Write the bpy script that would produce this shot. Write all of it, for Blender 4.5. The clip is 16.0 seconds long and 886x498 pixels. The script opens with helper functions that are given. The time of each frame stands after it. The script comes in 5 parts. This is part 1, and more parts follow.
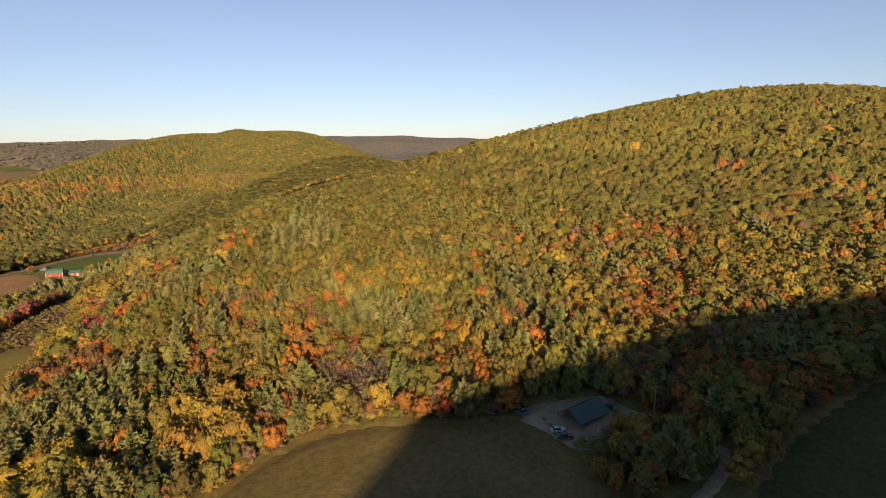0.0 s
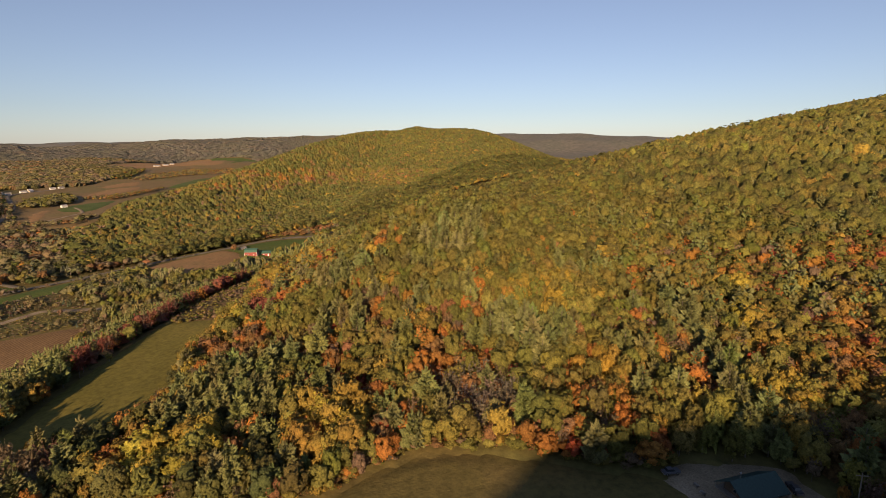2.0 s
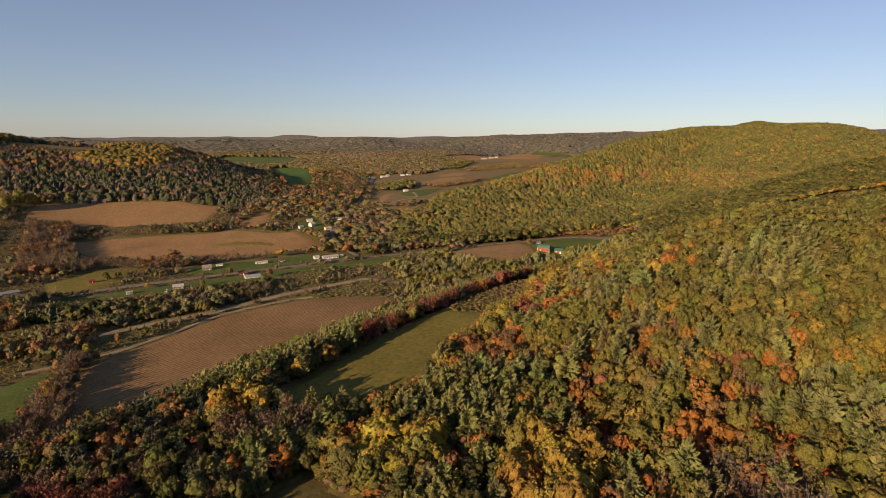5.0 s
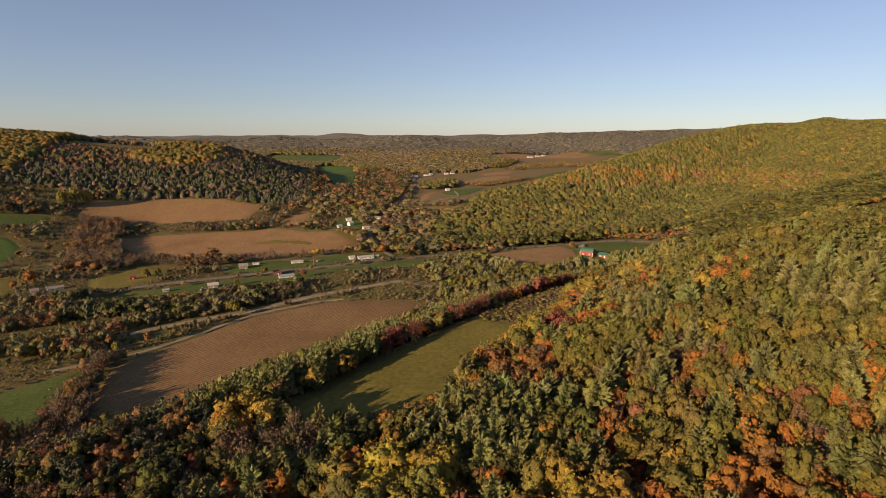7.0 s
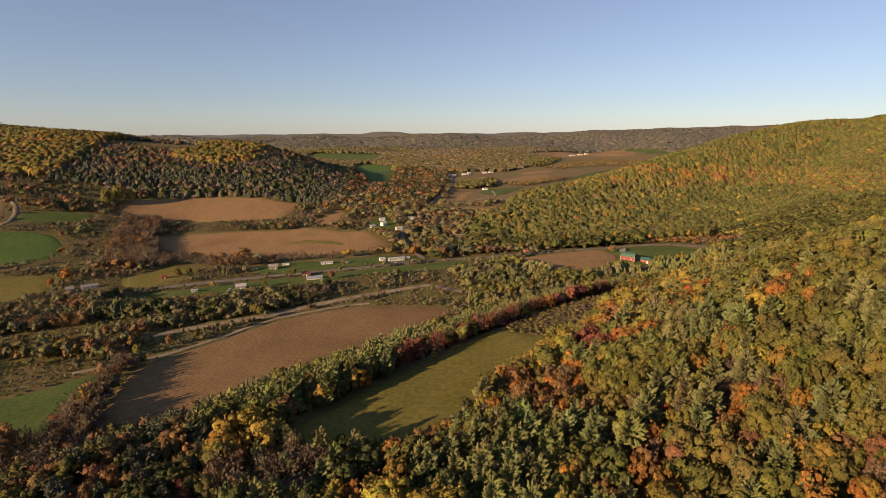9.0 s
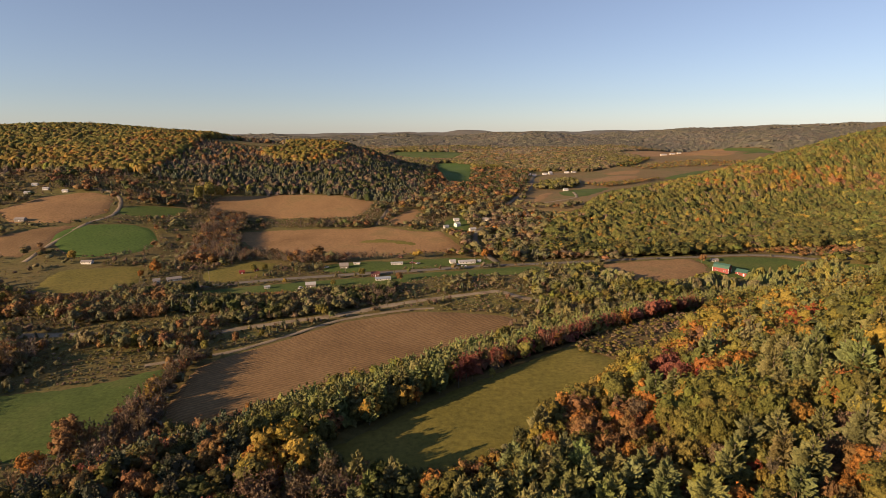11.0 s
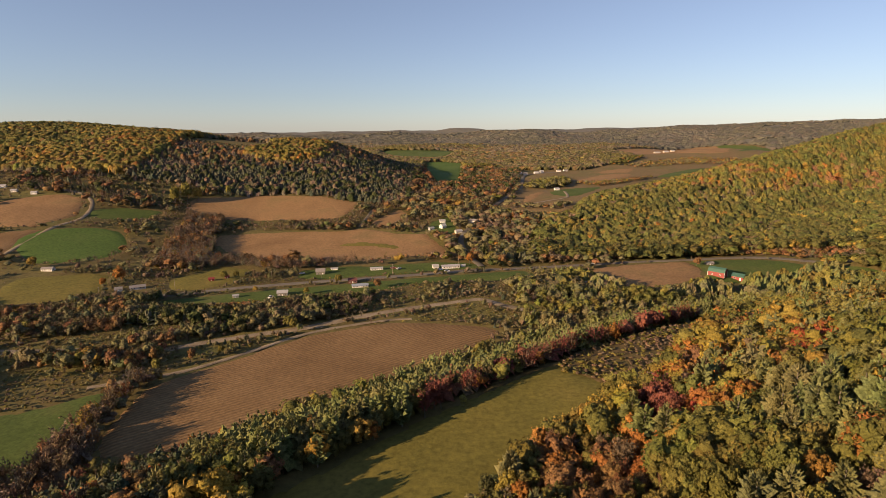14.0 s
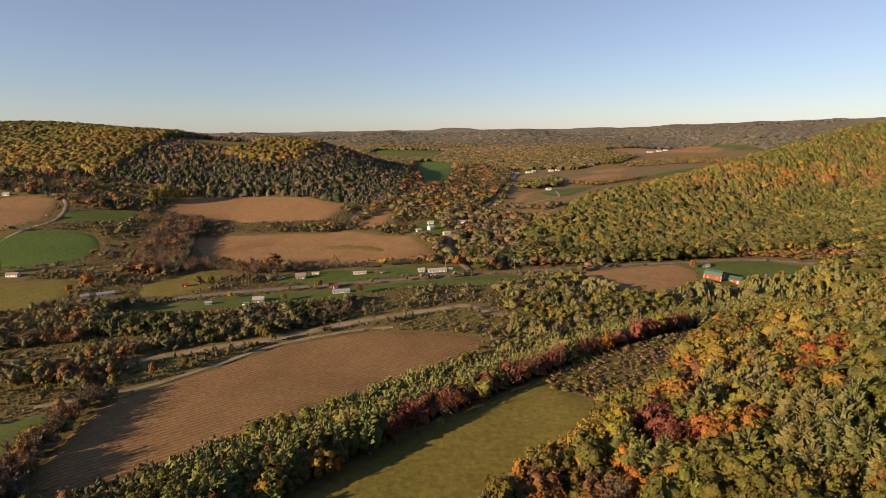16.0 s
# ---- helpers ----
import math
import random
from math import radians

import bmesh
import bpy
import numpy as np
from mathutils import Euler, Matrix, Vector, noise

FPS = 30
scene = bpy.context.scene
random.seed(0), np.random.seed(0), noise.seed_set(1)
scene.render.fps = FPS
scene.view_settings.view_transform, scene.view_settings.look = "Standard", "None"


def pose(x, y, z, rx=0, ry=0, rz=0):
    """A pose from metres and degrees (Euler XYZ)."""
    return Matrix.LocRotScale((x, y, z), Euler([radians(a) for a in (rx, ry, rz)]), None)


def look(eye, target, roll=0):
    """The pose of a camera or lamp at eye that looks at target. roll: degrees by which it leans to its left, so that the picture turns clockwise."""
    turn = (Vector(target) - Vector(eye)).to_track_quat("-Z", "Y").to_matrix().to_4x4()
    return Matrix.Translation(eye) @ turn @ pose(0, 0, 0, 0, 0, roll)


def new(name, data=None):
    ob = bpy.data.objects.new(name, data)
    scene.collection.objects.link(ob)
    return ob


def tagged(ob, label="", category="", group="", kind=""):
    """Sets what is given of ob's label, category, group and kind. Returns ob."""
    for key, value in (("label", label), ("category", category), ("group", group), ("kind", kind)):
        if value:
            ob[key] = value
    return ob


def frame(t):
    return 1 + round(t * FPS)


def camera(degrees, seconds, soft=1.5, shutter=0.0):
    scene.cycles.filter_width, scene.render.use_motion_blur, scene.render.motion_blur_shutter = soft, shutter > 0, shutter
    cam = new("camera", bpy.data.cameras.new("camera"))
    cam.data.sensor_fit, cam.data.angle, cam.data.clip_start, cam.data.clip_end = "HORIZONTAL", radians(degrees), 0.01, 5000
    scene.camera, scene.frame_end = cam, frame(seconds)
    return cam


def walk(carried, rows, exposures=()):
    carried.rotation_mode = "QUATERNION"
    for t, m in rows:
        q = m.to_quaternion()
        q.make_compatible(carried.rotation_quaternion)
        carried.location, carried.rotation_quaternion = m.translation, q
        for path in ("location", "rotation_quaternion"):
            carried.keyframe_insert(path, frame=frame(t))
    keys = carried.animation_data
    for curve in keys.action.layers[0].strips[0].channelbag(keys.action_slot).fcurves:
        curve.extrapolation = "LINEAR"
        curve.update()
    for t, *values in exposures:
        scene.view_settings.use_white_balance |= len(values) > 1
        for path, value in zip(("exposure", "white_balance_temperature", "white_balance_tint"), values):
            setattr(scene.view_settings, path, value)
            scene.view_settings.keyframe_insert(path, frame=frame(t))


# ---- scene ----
cam = camera(79.37, 16.0, soft=0.6)


def aim(x, y, z, heading, dip, roll):
    """A camera pose from its place, compass heading, dip below the level and roll, in degrees."""
    a, p = radians(heading), radians(dip)
    ahead = Vector((math.sin(a) * math.cos(p), math.cos(a) * math.cos(p), -math.sin(p)))
    return look((x, y, z), Vector((x, y, z)) + ahead * 50, roll)


FLIGHT = [
    (0, -95.08, -97.36, 113.01, 68.28, 11.09, -0.8),
    (0.5, -90.15, -98.27, 113.18, 62.91, 11.1, -0.58),
    (1, -85.5, -98.78, 113.44, 59.72, 11.13, -0.45),
    (1.5, -80.86, -98.69, 113.73, 57.69, 11.17, -0.36),
    (2, -76.16, -98.13, 114.02, 50.02, 11.2, -0.14),
    (2.5, -71.28, -97.07, 114.25, 43.28, 11.27, 0.08),
    (3, -66.61, -95.49, 114.44, 37.66, 11.35, 0.17),
    (3.5, -62.06, -93.67, 114.61, 32.2, 11.41, 0.25),
    (4, -57.7, -91.42, 114.76, 26.27, 11.5, 0.36),
    (4.5, -53.63, -88.92, 114.89, 21.22, 11.6, 0.42),
    (4.7, -52.13, -87.86, 114.94, 19.38, 11.63, 0.41),
    (6.8, -38.57, -75.06, 115.46, 12.64, 11.96, 0.37),
    (7, -37.37, -73.62, 115.53, 12.14, 11.97, 0.33),
    (7.5, -34.46, -69.91, 115.72, 11.03, 12.04, 0.27),
    (8, -31.68, -66.22, 115.89, 10.21, 12.11, 0.22),
    (8.5, -29.0, -62.44, 116.02, 9.46, 12.16, 0.15),
    (9, -26.4, -58.59, 116.12, 7.66, 12.19, 0.11),
    (9.5, -23.88, -54.66, 116.23, 3.86, 12.22, 0.16),
    (10, -21.38, -50.52, 116.35, 2.31, 12.27, 0.07),
    (10.2, -20.43, -48.88, 116.42, 0.96, 12.29, 0.03),
    (12.3, -11.71, -33.98, 117.91, -1.87, 12.52, -0.06),
    (12.5, -11.06, -32.25, 117.89, -1.22, 12.52, -0.05),
    (13, -9.47, -27.81, 117.72, -0.52, 12.55, -0.11),
    (13.5, -7.88, -23.27, 117.36, -0.53, 12.56, -0.21),
    (14, -6.28, -18.78, 116.86, -0.66, 12.58, -0.21),
    (14.5, -4.75, -14.18, 116.31, -0.77, 12.58, -0.23),
    (15, -3.22, -9.52, 115.8, -0.91, 12.57, -0.25),
    (15.5, -1.66, -4.81, 115.37, -1.05, 12.56, -0.26),
    (16, 0.0, 0.0, 115.0, -0.0, 12.57, -0.28),
]
walk(cam, [(t, aim(*row)) for t, *row in FLIGHT], exposures=[(0, 1.1, 7100, 22), (1, 0.92, 7100, 22), (2.5, 0.84, 7100, 22), (7, 0.88, 7100, 22), (9, 0.96, 7100, 22), (12.5, 1.08, 7100, 22), (16, 1.08, 7100, 22)])

# ---- world and sun ----
SUN_UP, SUN_FROM = 15.0, 239.0          # degrees above the level; compass bearing with +y as north
world = bpy.data.worlds.new("world")
scene.world = world
world.use_nodes = True
wn = world.node_tree.nodes
sky = wn.new("ShaderNodeTexSky")
sky.sky_type, sky.sun_disc = "NISHITA", False
sky.sun_elevation, sky.sun_rotation = radians(SUN_UP), radians(SUN_FROM)
sky.air_density, sky.dust_density, sky.ozone_density = 0.9, 0.15, 2.8
wn["Background"].inputs["Strength"].default_value = 0.058
pale = wn.new("ShaderNodeHueSaturation")      # a thin veil of haze takes some colour from the sky
pale.inputs["Saturation"].default_value = 0.82
world.node_tree.links.new(sky.outputs[0], pale.inputs["Color"])
cool = wn.new("ShaderNodeMix")
cool.data_type, cool.blend_type = "RGBA", "MULTIPLY"
cool.inputs[0].default_value = 1.0
cool.inputs[7].default_value = (0.91, 0.99, 1.10, 1)
world.node_tree.links.new(pale.outputs[0], cool.inputs[6])
veil = wn.new("ShaderNodeMix")                # a thin even haze
veil.data_type = "RGBA"
veil.inputs[0].default_value = 0.14
veil.inputs[7].default_value = (3.0, 4.2, 5.4, 1)
world.node_tree.links.new(cool.outputs[2], veil.inputs[6])
world.node_tree.links.new(veil.outputs[2], wn["Background"].inputs["Color"])
sun_dir = Vector((math.sin(radians(SUN_FROM)) * math.cos(radians(SUN_UP)), math.cos(radians(SUN_FROM)) * math.cos(radians(SUN_UP)), math.sin(radians(SUN_UP))))
sun = new("sun", bpy.data.lights.new("sun", "SUN"))
sun.data.energy, sun.data.angle, sun.data.color = 5.0, radians(0.55), (1.0, 0.75, 0.44)
sun.matrix_world = look(sun_dir * 900, (0, 0, 0))


# ---- materials ----
def nodes_of(name):
    m = bpy.data.materials.new(name)
    m.use_nodes = True
    nt = m.node_tree
    return m, nt, nt.nodes["Principled BSDF"]


def add(nt, kind, **inputs):
    n = nt.nodes.new(kind)
    for key, value in inputs.items():
        n.inputs[key.replace("_", " ")].default_value = value
    return n


def noise_ramp(nt, coords, scale, stops, detail=5.0, rough=0.6):
    """A noise of that scale through a colour ramp with the stops (place, colour)."""
    n = add(nt, "ShaderNodeTexNoise", Scale=scale, Detail=detail, Roughness=rough)
    nt.links.new(coords, n.inputs["Vector"])
    r = nt.nodes.new("ShaderNodeValToRGB")
    while len(r.color_ramp.elements) < len(stops):
        r.color_ramp.elements.new(0.5)
    for e, (at, c) in zip(r.color_ramp.elements, stops):
        e.position, e.color = at, (*c, 1)
    nt.links.new(n.outputs[0], r.inputs[0])
    return n, r


def mix(nt, a, b, fac, mode="MIX"):
    m = nt.nodes.new("ShaderNodeMix")
    m.data_type, m.blend_type = "RGBA", mode
    for sock, value in ((m.inputs[6], a), (m.inputs[7], b), (m.inputs[0], fac)):
        if isinstance(value, (int, float)):
            sock.default_value = value
        elif isinstance(value, tuple):
            sock.default_value = (*value, 1)
        else:
            nt.links.new(value, sock)
    return m.outputs[2]


def soil(name, big, fine, big_scale=0.03, fine_scale=0.9, bump=0.4, bump_scale=1.2, rough=0.95, rows=None):
    """A ground surface: broad patches times fine mottling, with relief; rows: (bearing of the drills, spacing, depth)."""
    m, nt, bsdf = nodes_of(name)
    geo = nt.nodes.new("ShaderNodeNewGeometry")
    pos = geo.outputs["Position"]
    _, a = noise_ramp(nt, pos, big_scale, big)
    _, b = noise_ramp(nt, pos, fine_scale, fine)
    col = mix(nt, a.outputs[0], b.outputs[0], 1.0, "MULTIPLY")
    h = add(nt, "ShaderNodeTexNoise", Scale=bump_scale, Detail=6.0)
    nt.links.new(pos, h.inputs["Vector"])
    height = h.outputs[0]
    if rows:
        turn = add(nt, "ShaderNodeMapping")
        turn.inputs["Rotation"].default_value = (0, 0, radians(rows[0]))
        nt.links.new(pos, turn.inputs[0])
        w = add(nt, "ShaderNodeTexWave", Scale=1.0 / rows[1] * 0.314, Distortion=1.6, Detail=3.0)
        nt.links.new(turn.outputs[0], w.inputs["Vector"])
        w.inputs["Detail Scale"].default_value = 2.0
        col = mix(nt, col, mix(nt, (1.0 - rows[2],) * 3, (1.0 + rows[2] * 0.4,) * 3, w.outputs[1]), 1.0, "MULTIPLY")
        s = nt.nodes.new("ShaderNodeMath")
        s.operation = "ADD"
        nt.links.new(height, s.inputs[0]), nt.links.new(w.outputs[1], s.inputs[1])
        height = s.outputs[0]
    bp = add(nt, "ShaderNodeBump", Strength=bump, Distance=0.35)
    nt.links.new(height, bp.inputs["Height"])
    nt.links.new(bp.outputs[0], bsdf.inputs["Normal"])
    nt.links.new(col, bsdf.inputs["Base Color"])
    bsdf.inputs["Roughness"].default_value = rough
    bsdf.inputs["Specular IOR Level"].default_value = 0.15
    return m


MOTTLE = [(0.25, (0.6, 0.6, 0.58)), (0.5, (0.95, 0.95, 0.95)), (0.75, (1.25, 1.22, 1.15))]
GROUND = soil("meadow_and_leaf_litter", [(0.3, (0.092, 0.072, 0.029)), (0.5, (0.128, 0.102, 0.040)), (0.62, (0.115, 0.106, 0.037)), (0.75, (0.162, 0.124, 0.054))], MOTTLE, 0.012, 0.35)
PLOUGH = soil("corn_stubble", [(0.3, (0.172, 0.104, 0.049)), (0.5, (0.220, 0.135, 0.065)), (0.7, (0.262, 0.167, 0.083))], MOTTLE, 0.02, 0.8, 0.6, 0.9, rows=(-126, 2.2, 0.26))
STUBBLE = soil("pale_stubble", [(0.3, (0.20, 0.118, 0.056)), (0.55, (0.262, 0.158, 0.076)), (0.72, (0.19, 0.135, 0.060))], MOTTLE, 0.018, 0.5, 0.5, 0.5)
HAY = soil("mown_hay_grass", [(0.3, (0.112, 0.102, 0.024)), (0.5, (0.138, 0.120, 0.028)), (0.7, (0.165, 0.134, 0.035))], MOTTLE, 0.022, 0.5, 0.3, 0.7, rows=(38, 14.0, 0.02))
DRY_HAY = soil("dry_rough_grass", [(0.3, (0.088, 0.075, 0.026)), (0.5, (0.112, 0.092, 0.033)), (0.7, (0.145, 0.108, 0.046))], MOTTLE, 0.03, 0.5)
LAWN = soil("green_lawn", [(0.3, (0.054, 0.083, 0.019)), (0.5, (0.070, 0.102, 0.024)), (0.7, (0.095, 0.112, 0.032))], MOTTLE, 0.03, 0.6, 0.25)
# rough grass with the hill's deep shade put into its base colours
SHADED_GRASS = soil("shade_darkened_grass", [(0.3, (0.042, 0.044, 0.016)), (0.5, (0.055, 0.056, 0.020)), (0.7, (0.070, 0.066, 0.027))], MOTTLE, 0.03, 0.6, 0.3)
CROP = soil("green_winter_crop", [(0.3, (0.058, 0.105, 0.022)), (0.5, (0.070, 0.122, 0.026)), (0.7, (0.085, 0.130, 0.033))], MOTTLE, 0.02, 0.5, 0.25)
GRAVEL = soil("pale_gravel", [(0.3, (0.165, 0.128, 0.088)), (0.5, (0.235, 0.188, 0.132)), (0.7, (0.31, 0.255, 0.19))], MOTTLE, 0.08, 2.0)
ASPHALT = soil("worn_asphalt", [(0.3, (0.13, 0.115, 0.095)), (0.5, (0.155, 0.137, 0.114)), (0.7, (0.18, 0.16, 0.135))], MOTTLE, 0.1, 3.0, 0.1)
MEADOW = soil("dry_valley_meadow", [(0.3, (0.135, 0.098, 0.045)), (0.5, (0.175, 0.122, 0.058)), (0.62, (0.140, 0.118, 0.048)), (0.75, (0.20, 0.142, 0.07))], MOTTLE, 0.012, 0.3, 0.5)
SCRUB = soil("brown_scrub_meadow", [(0.3, (0.085, 0.062, 0.028)), (0.5, (0.115, 0.082, 0.036)), (0.62, (0.100, 0.084, 0.032)), (0.75, (0.140, 0.098, 0.046))], MOTTLE, 0.08, 0.7, 0.8)
BRUSHLAND = soil("brushy_rough_ground", [(0.3, (0.095, 0.078, 0.028)), (0.5, (0.138, 0.112, 0.040)), (0.62, (0.115, 0.112, 0.036)), (0.75, (0.180, 0.136, 0.056))], MOTTLE, 0.05, 0.8, 0.8)
# far woods greyed and cooled: distance haze is put into these colours
HAZED_WOOD = soil("hazed_distant_woods", [(0.3, (0.118, 0.115, 0.102)), (0.45, (0.145, 0.136, 0.116)), (0.6, (0.124, 0.125, 0.105)), (0.75, (0.168, 0.152, 0.120))], MOTTLE, 0.006, 0.05, 1.0, 0.06)


def leaf_material(name, source, leaf=1.0, relief=1.2, clumps=1.9):
    """Foliage that takes its colour from each thing ('object') or from the mesh's leaf_tint ('mesh'). leaf: clumps to the metre; relief: their depth."""
    m, nt, bsdf = nodes_of(name)
    if source == "object":
        base = nt.nodes.new("ShaderNodeObjectInfo").outputs["Color"]
    else:
        src = nt.nodes.new("ShaderNodeAttribute")
        src.attribute_name = "leaf_tint"
        base = src.outputs["Color"]
    geo = nt.nodes.new("ShaderNodeNewGeometry")
    isl = nt.nodes.new("ShaderNodeValToRGB")
    isl.color_ramp.elements[0].color, isl.color_ramp.elements[1].color = (0.72, 0.75, 0.78, 1), (1.26, 1.22, 1.1, 1)
    nt.links.new(geo.outputs["Random Per Island"], isl.inputs[0])
    col = mix(nt, base, isl.outputs[0], 0.4, "MULTIPLY")
    _, spot = noise_ramp(nt, geo.outputs["Position"], 0.9, [(0.3, (0.74, 0.76, 0.76)), (0.7, (1.24, 1.22, 1.16))], 4.0)
    col = mix(nt, col, spot.outputs[0], 0.7, "MULTIPLY")
    _, clump = noise_ramp(nt, geo.outputs["Position"], clumps, [(0.34, (0.5, 0.52, 0.54)), (0.5, (0.98, 0.98, 0.98)), (0.68, (1.42, 1.40, 1.32))], 3.0)
    col = mix(nt, col, clump.outputs[0], 0.75, "MULTIPLY")
    nt.links.new(col, bsdf.inputs["Base Color"])
    bsdf.inputs["Roughness"].default_value = 0.8
    bsdf.inputs["Specular IOR Level"].default_value = 0.12
    puff = add(nt, "ShaderNodeTexNoise", Scale=leaf, Detail=5.0, Roughness=0.75)
    nt.links.new(geo.outputs["Position"], puff.inputs["Vector"])
    bp = add(nt, "ShaderNodeBump", Strength=0.9, Distance=relief)
    nt.links.new(puff.outputs[0], bp.inputs["Height"])
    nt.links.new(bp.outputs[0], bsdf.inputs["Normal"])
    tr = nt.nodes.new("ShaderNodeBsdfTranslucent")
    nt.links.new(col, tr.inputs["Color"])
    blend = nt.nodes.new("ShaderNodeMixShader")
    blend.inputs[0].default_value = 0.08
    nt.links.new(bsdf.outputs[0], blend.inputs[1])
    nt.links.new(tr.outputs[0], blend.inputs[2])
    nt.links.new(blend.outputs[0], nt.nodes["Material Output"].inputs["Surface"])
    return m


LEAF_OBJ = leaf_material("tree_foliage", "object", 2.0, 0.8)
LEAF_MID = leaf_material("woodland_foliage", "mesh", 1.6, 1.0)
LEAF_FAR = leaf_material("distant_foliage", "mesh", 0.6, 2.0, 0.8)
NEEDLES_OBJ = leaf_material("pine_needles", "object", 1.6, 0.6)
NEEDLES_MID = leaf_material("woodland_needles", "mesh", 1.4, 0.8)
LEAF_TWIG = leaf_material("twigs", "object")
BARK = soil("grey_bark", [(0.3, (0.10, 0.085, 0.07)), (0.7, (0.19, 0.165, 0.14))], MOTTLE, 0.8, 3.0, 0.5)


# ---- the lie of the land ----
def step(v):
    v = np.clip(v, 0, 1)
    return v * v * (3 - 2 * v)


HILLS = [  # centre x, y, half-lengths, turn in degrees, height
    (614.1, -232.3, 217.6, 260.2, -19.0, 131.0), (148.2, 77.9, 56.2, 53.9, 57.6, 37.4), (365.6, 75.7, 90.3, 162.5, 45.6, 42.0),
    (973.9, 741.0, 270.0, 179.0, 26.4, 98.8), (606.8, 768.6, 284.6, 48.4, 18.9, 65.0), (292.6, 350.6, 125.3, 35.7, 27.9, -38.9),
    (-227.2, 930.3, 99.9, 118.8, 5.9, 50.8), (-851.5, 1075.1, 311.7, 257.8, -0.2, 72.9), (-477.7, 888.5, 151.0, 113.4, 2.5, 29.8),
    (270, 1480, 190, 120, 10, 26), (480, 2350, 380, 170, 0, 34), (-250, 2300, 420, 200, 0, 30), (1350, 2500, 420, 300, 20, 45)]
SKYLINE = ([-180, -70, -40, -17, 0, 13, 24, 33, 40, 62, 72, 100, 180], [90, 110, 118, 114, 130, 134, 152, 172, 184, 174, 152, 150, 90])


def terrace(x, y):
    """Metres from the terrace's edge, towards the river."""
    return -0.58 * (x + 27) + 0.815 * (y - 138)


def land(x, y):
    """The height of the ground."""
    x, y = np.asarray(x, float), np.asarray(y, float)
    s = terrace(x, y)
    z = 19 * step((58 - s) / 58) + 7 * step((-s - 20) / 150)
    z = z + 22 * step((y - 470) / 330) + 24 * step((y - 750) / 900)
    z = z + 24 * step((-x - 230) / 260) * step((y - 330) / 230) * step((1400 - y) / 300)
    for cx, cy, a, b, turn, h in HILLS:
        c, n = math.cos(radians(turn)), math.sin(radians(turn))
        z = z + h * np.exp(-0.5 * ((((x - cx) * c + (y - cy) * n) / a) ** 2 + ((-(x - cx) * n + (y - cy) * c) / b) ** 2))
    # the ridge to the south-west that keeps the low sun off the house in the clearing
    k, c = math.sin(radians(SUN_FROM)), math.cos(radians(SUN_FROM))
    along, across = -(x * k + y * c), x * c - y * k
    crest = np.interp(-across, [4, 18, 27, 42, 63, 109, 160, 220, 320], [0, 70, 112, 119, 131, 137, 146, 151, 156])
    z = z + crest * np.exp(-((along + 430) / 110) ** 2)
    # the far plateau
    r, az = np.hypot(x, y), np.degrees(np.arctan2(x, y))
    wave = 14 * np.sin(x / 310 + 1.3) * np.sin(y / 270 + 0.4) + 8 * np.sin(x / 140 + y / 190) + 5 * np.sin(x / 83 - y / 97 + 2)
    z = z + step((r - 1300) / 500) * wave * (1 - step((r - 3600) / 500) * 0.75)
    top = np.interp(az, *SKYLINE)
    return z + step((r - 2000) / 2200) * (top - 62 + 3 * np.sin(az * 0.9) + 2 * np.sin(az * 2.3 + 1))


def height(x, y):
    return float(land(x, y))


def part(name, bm, material, parent, label=""):
    """Links a bmesh as one mesh under a thing or a part."""
    me = bpy.data.meshes.new(name)
    bm.to_mesh(me)
    bm.free()
    ob = new(name, me)
    if material:
        me.materials.append(material)
    ob.parent = parent
    return tagged(ob, label)


def mesh_from(name, verts, faces, material, tints=None, smooth=False):
    """A mesh object out of arrays; faces: an (n, 3) or (n, 4) array."""
    me = bpy.data.meshes.new(name)
    n, k = faces.shape
    me.vertices.add(len(verts))
    me.vertices.foreach_set("co", np.ascontiguousarray(verts, dtype=np.float32).ravel())
    me.loops.add(n * k)
    me.loops.foreach_set("vertex_index", np.ascontiguousarray(faces, dtype=np.int32).ravel())
    me.polygons.add(n)
    me.polygons.foreach_set("loop_start", np.arange(0, n * k, k, dtype=np.int32))
    me.polygons.foreach_set("use_smooth", np.full(n, smooth))
    if tints is not None:
        at = me.attributes.new("leaf_tint", "FLOAT_COLOR", "POINT")
        at.data.foreach_set("color", np.ascontiguousarray(tints, dtype=np.float32).ravel())
    me.update(calc_edges=True)
    me.validate()
    me.materials.append(material)
    return new(name, me)


def build_ground():
    rings = np.concatenate([np.linspace(0.3, 500, 84), 500 * (4750 / 500) ** (np.arange(1, 81) / 80)])
    na = 360
    ang = np.linspace(0, 2 * math.pi, na, endpoint=False)
    R, A = np.meshgrid(rings, ang, indexing="ij")
    X, Y = R * np.sin(A), 100 * (1 - step(R / 2500)) + R * np.cos(A)
    v = np.stack([X, Y, land(X, Y)], -1).reshape(-1, 3)
    i, j = np.meshgrid(np.arange(len(rings) - 1), np.arange(na), indexing="ij")
    a, b = i * na + j, i * na + (j + 1) % na
    f = np.stack([a, a + na, b + na, b], -1).reshape(-1, 4)
    ob = mesh_from("ground", v, f, GROUND, smooth=True)
    ob.data.materials.append(HAZED_WOOD)
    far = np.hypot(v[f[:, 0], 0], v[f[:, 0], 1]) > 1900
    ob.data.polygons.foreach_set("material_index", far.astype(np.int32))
    return tagged(ob, "rolling valley floor and wooded hills in dry autumn grass", "ground", kind="structure")


build_ground()


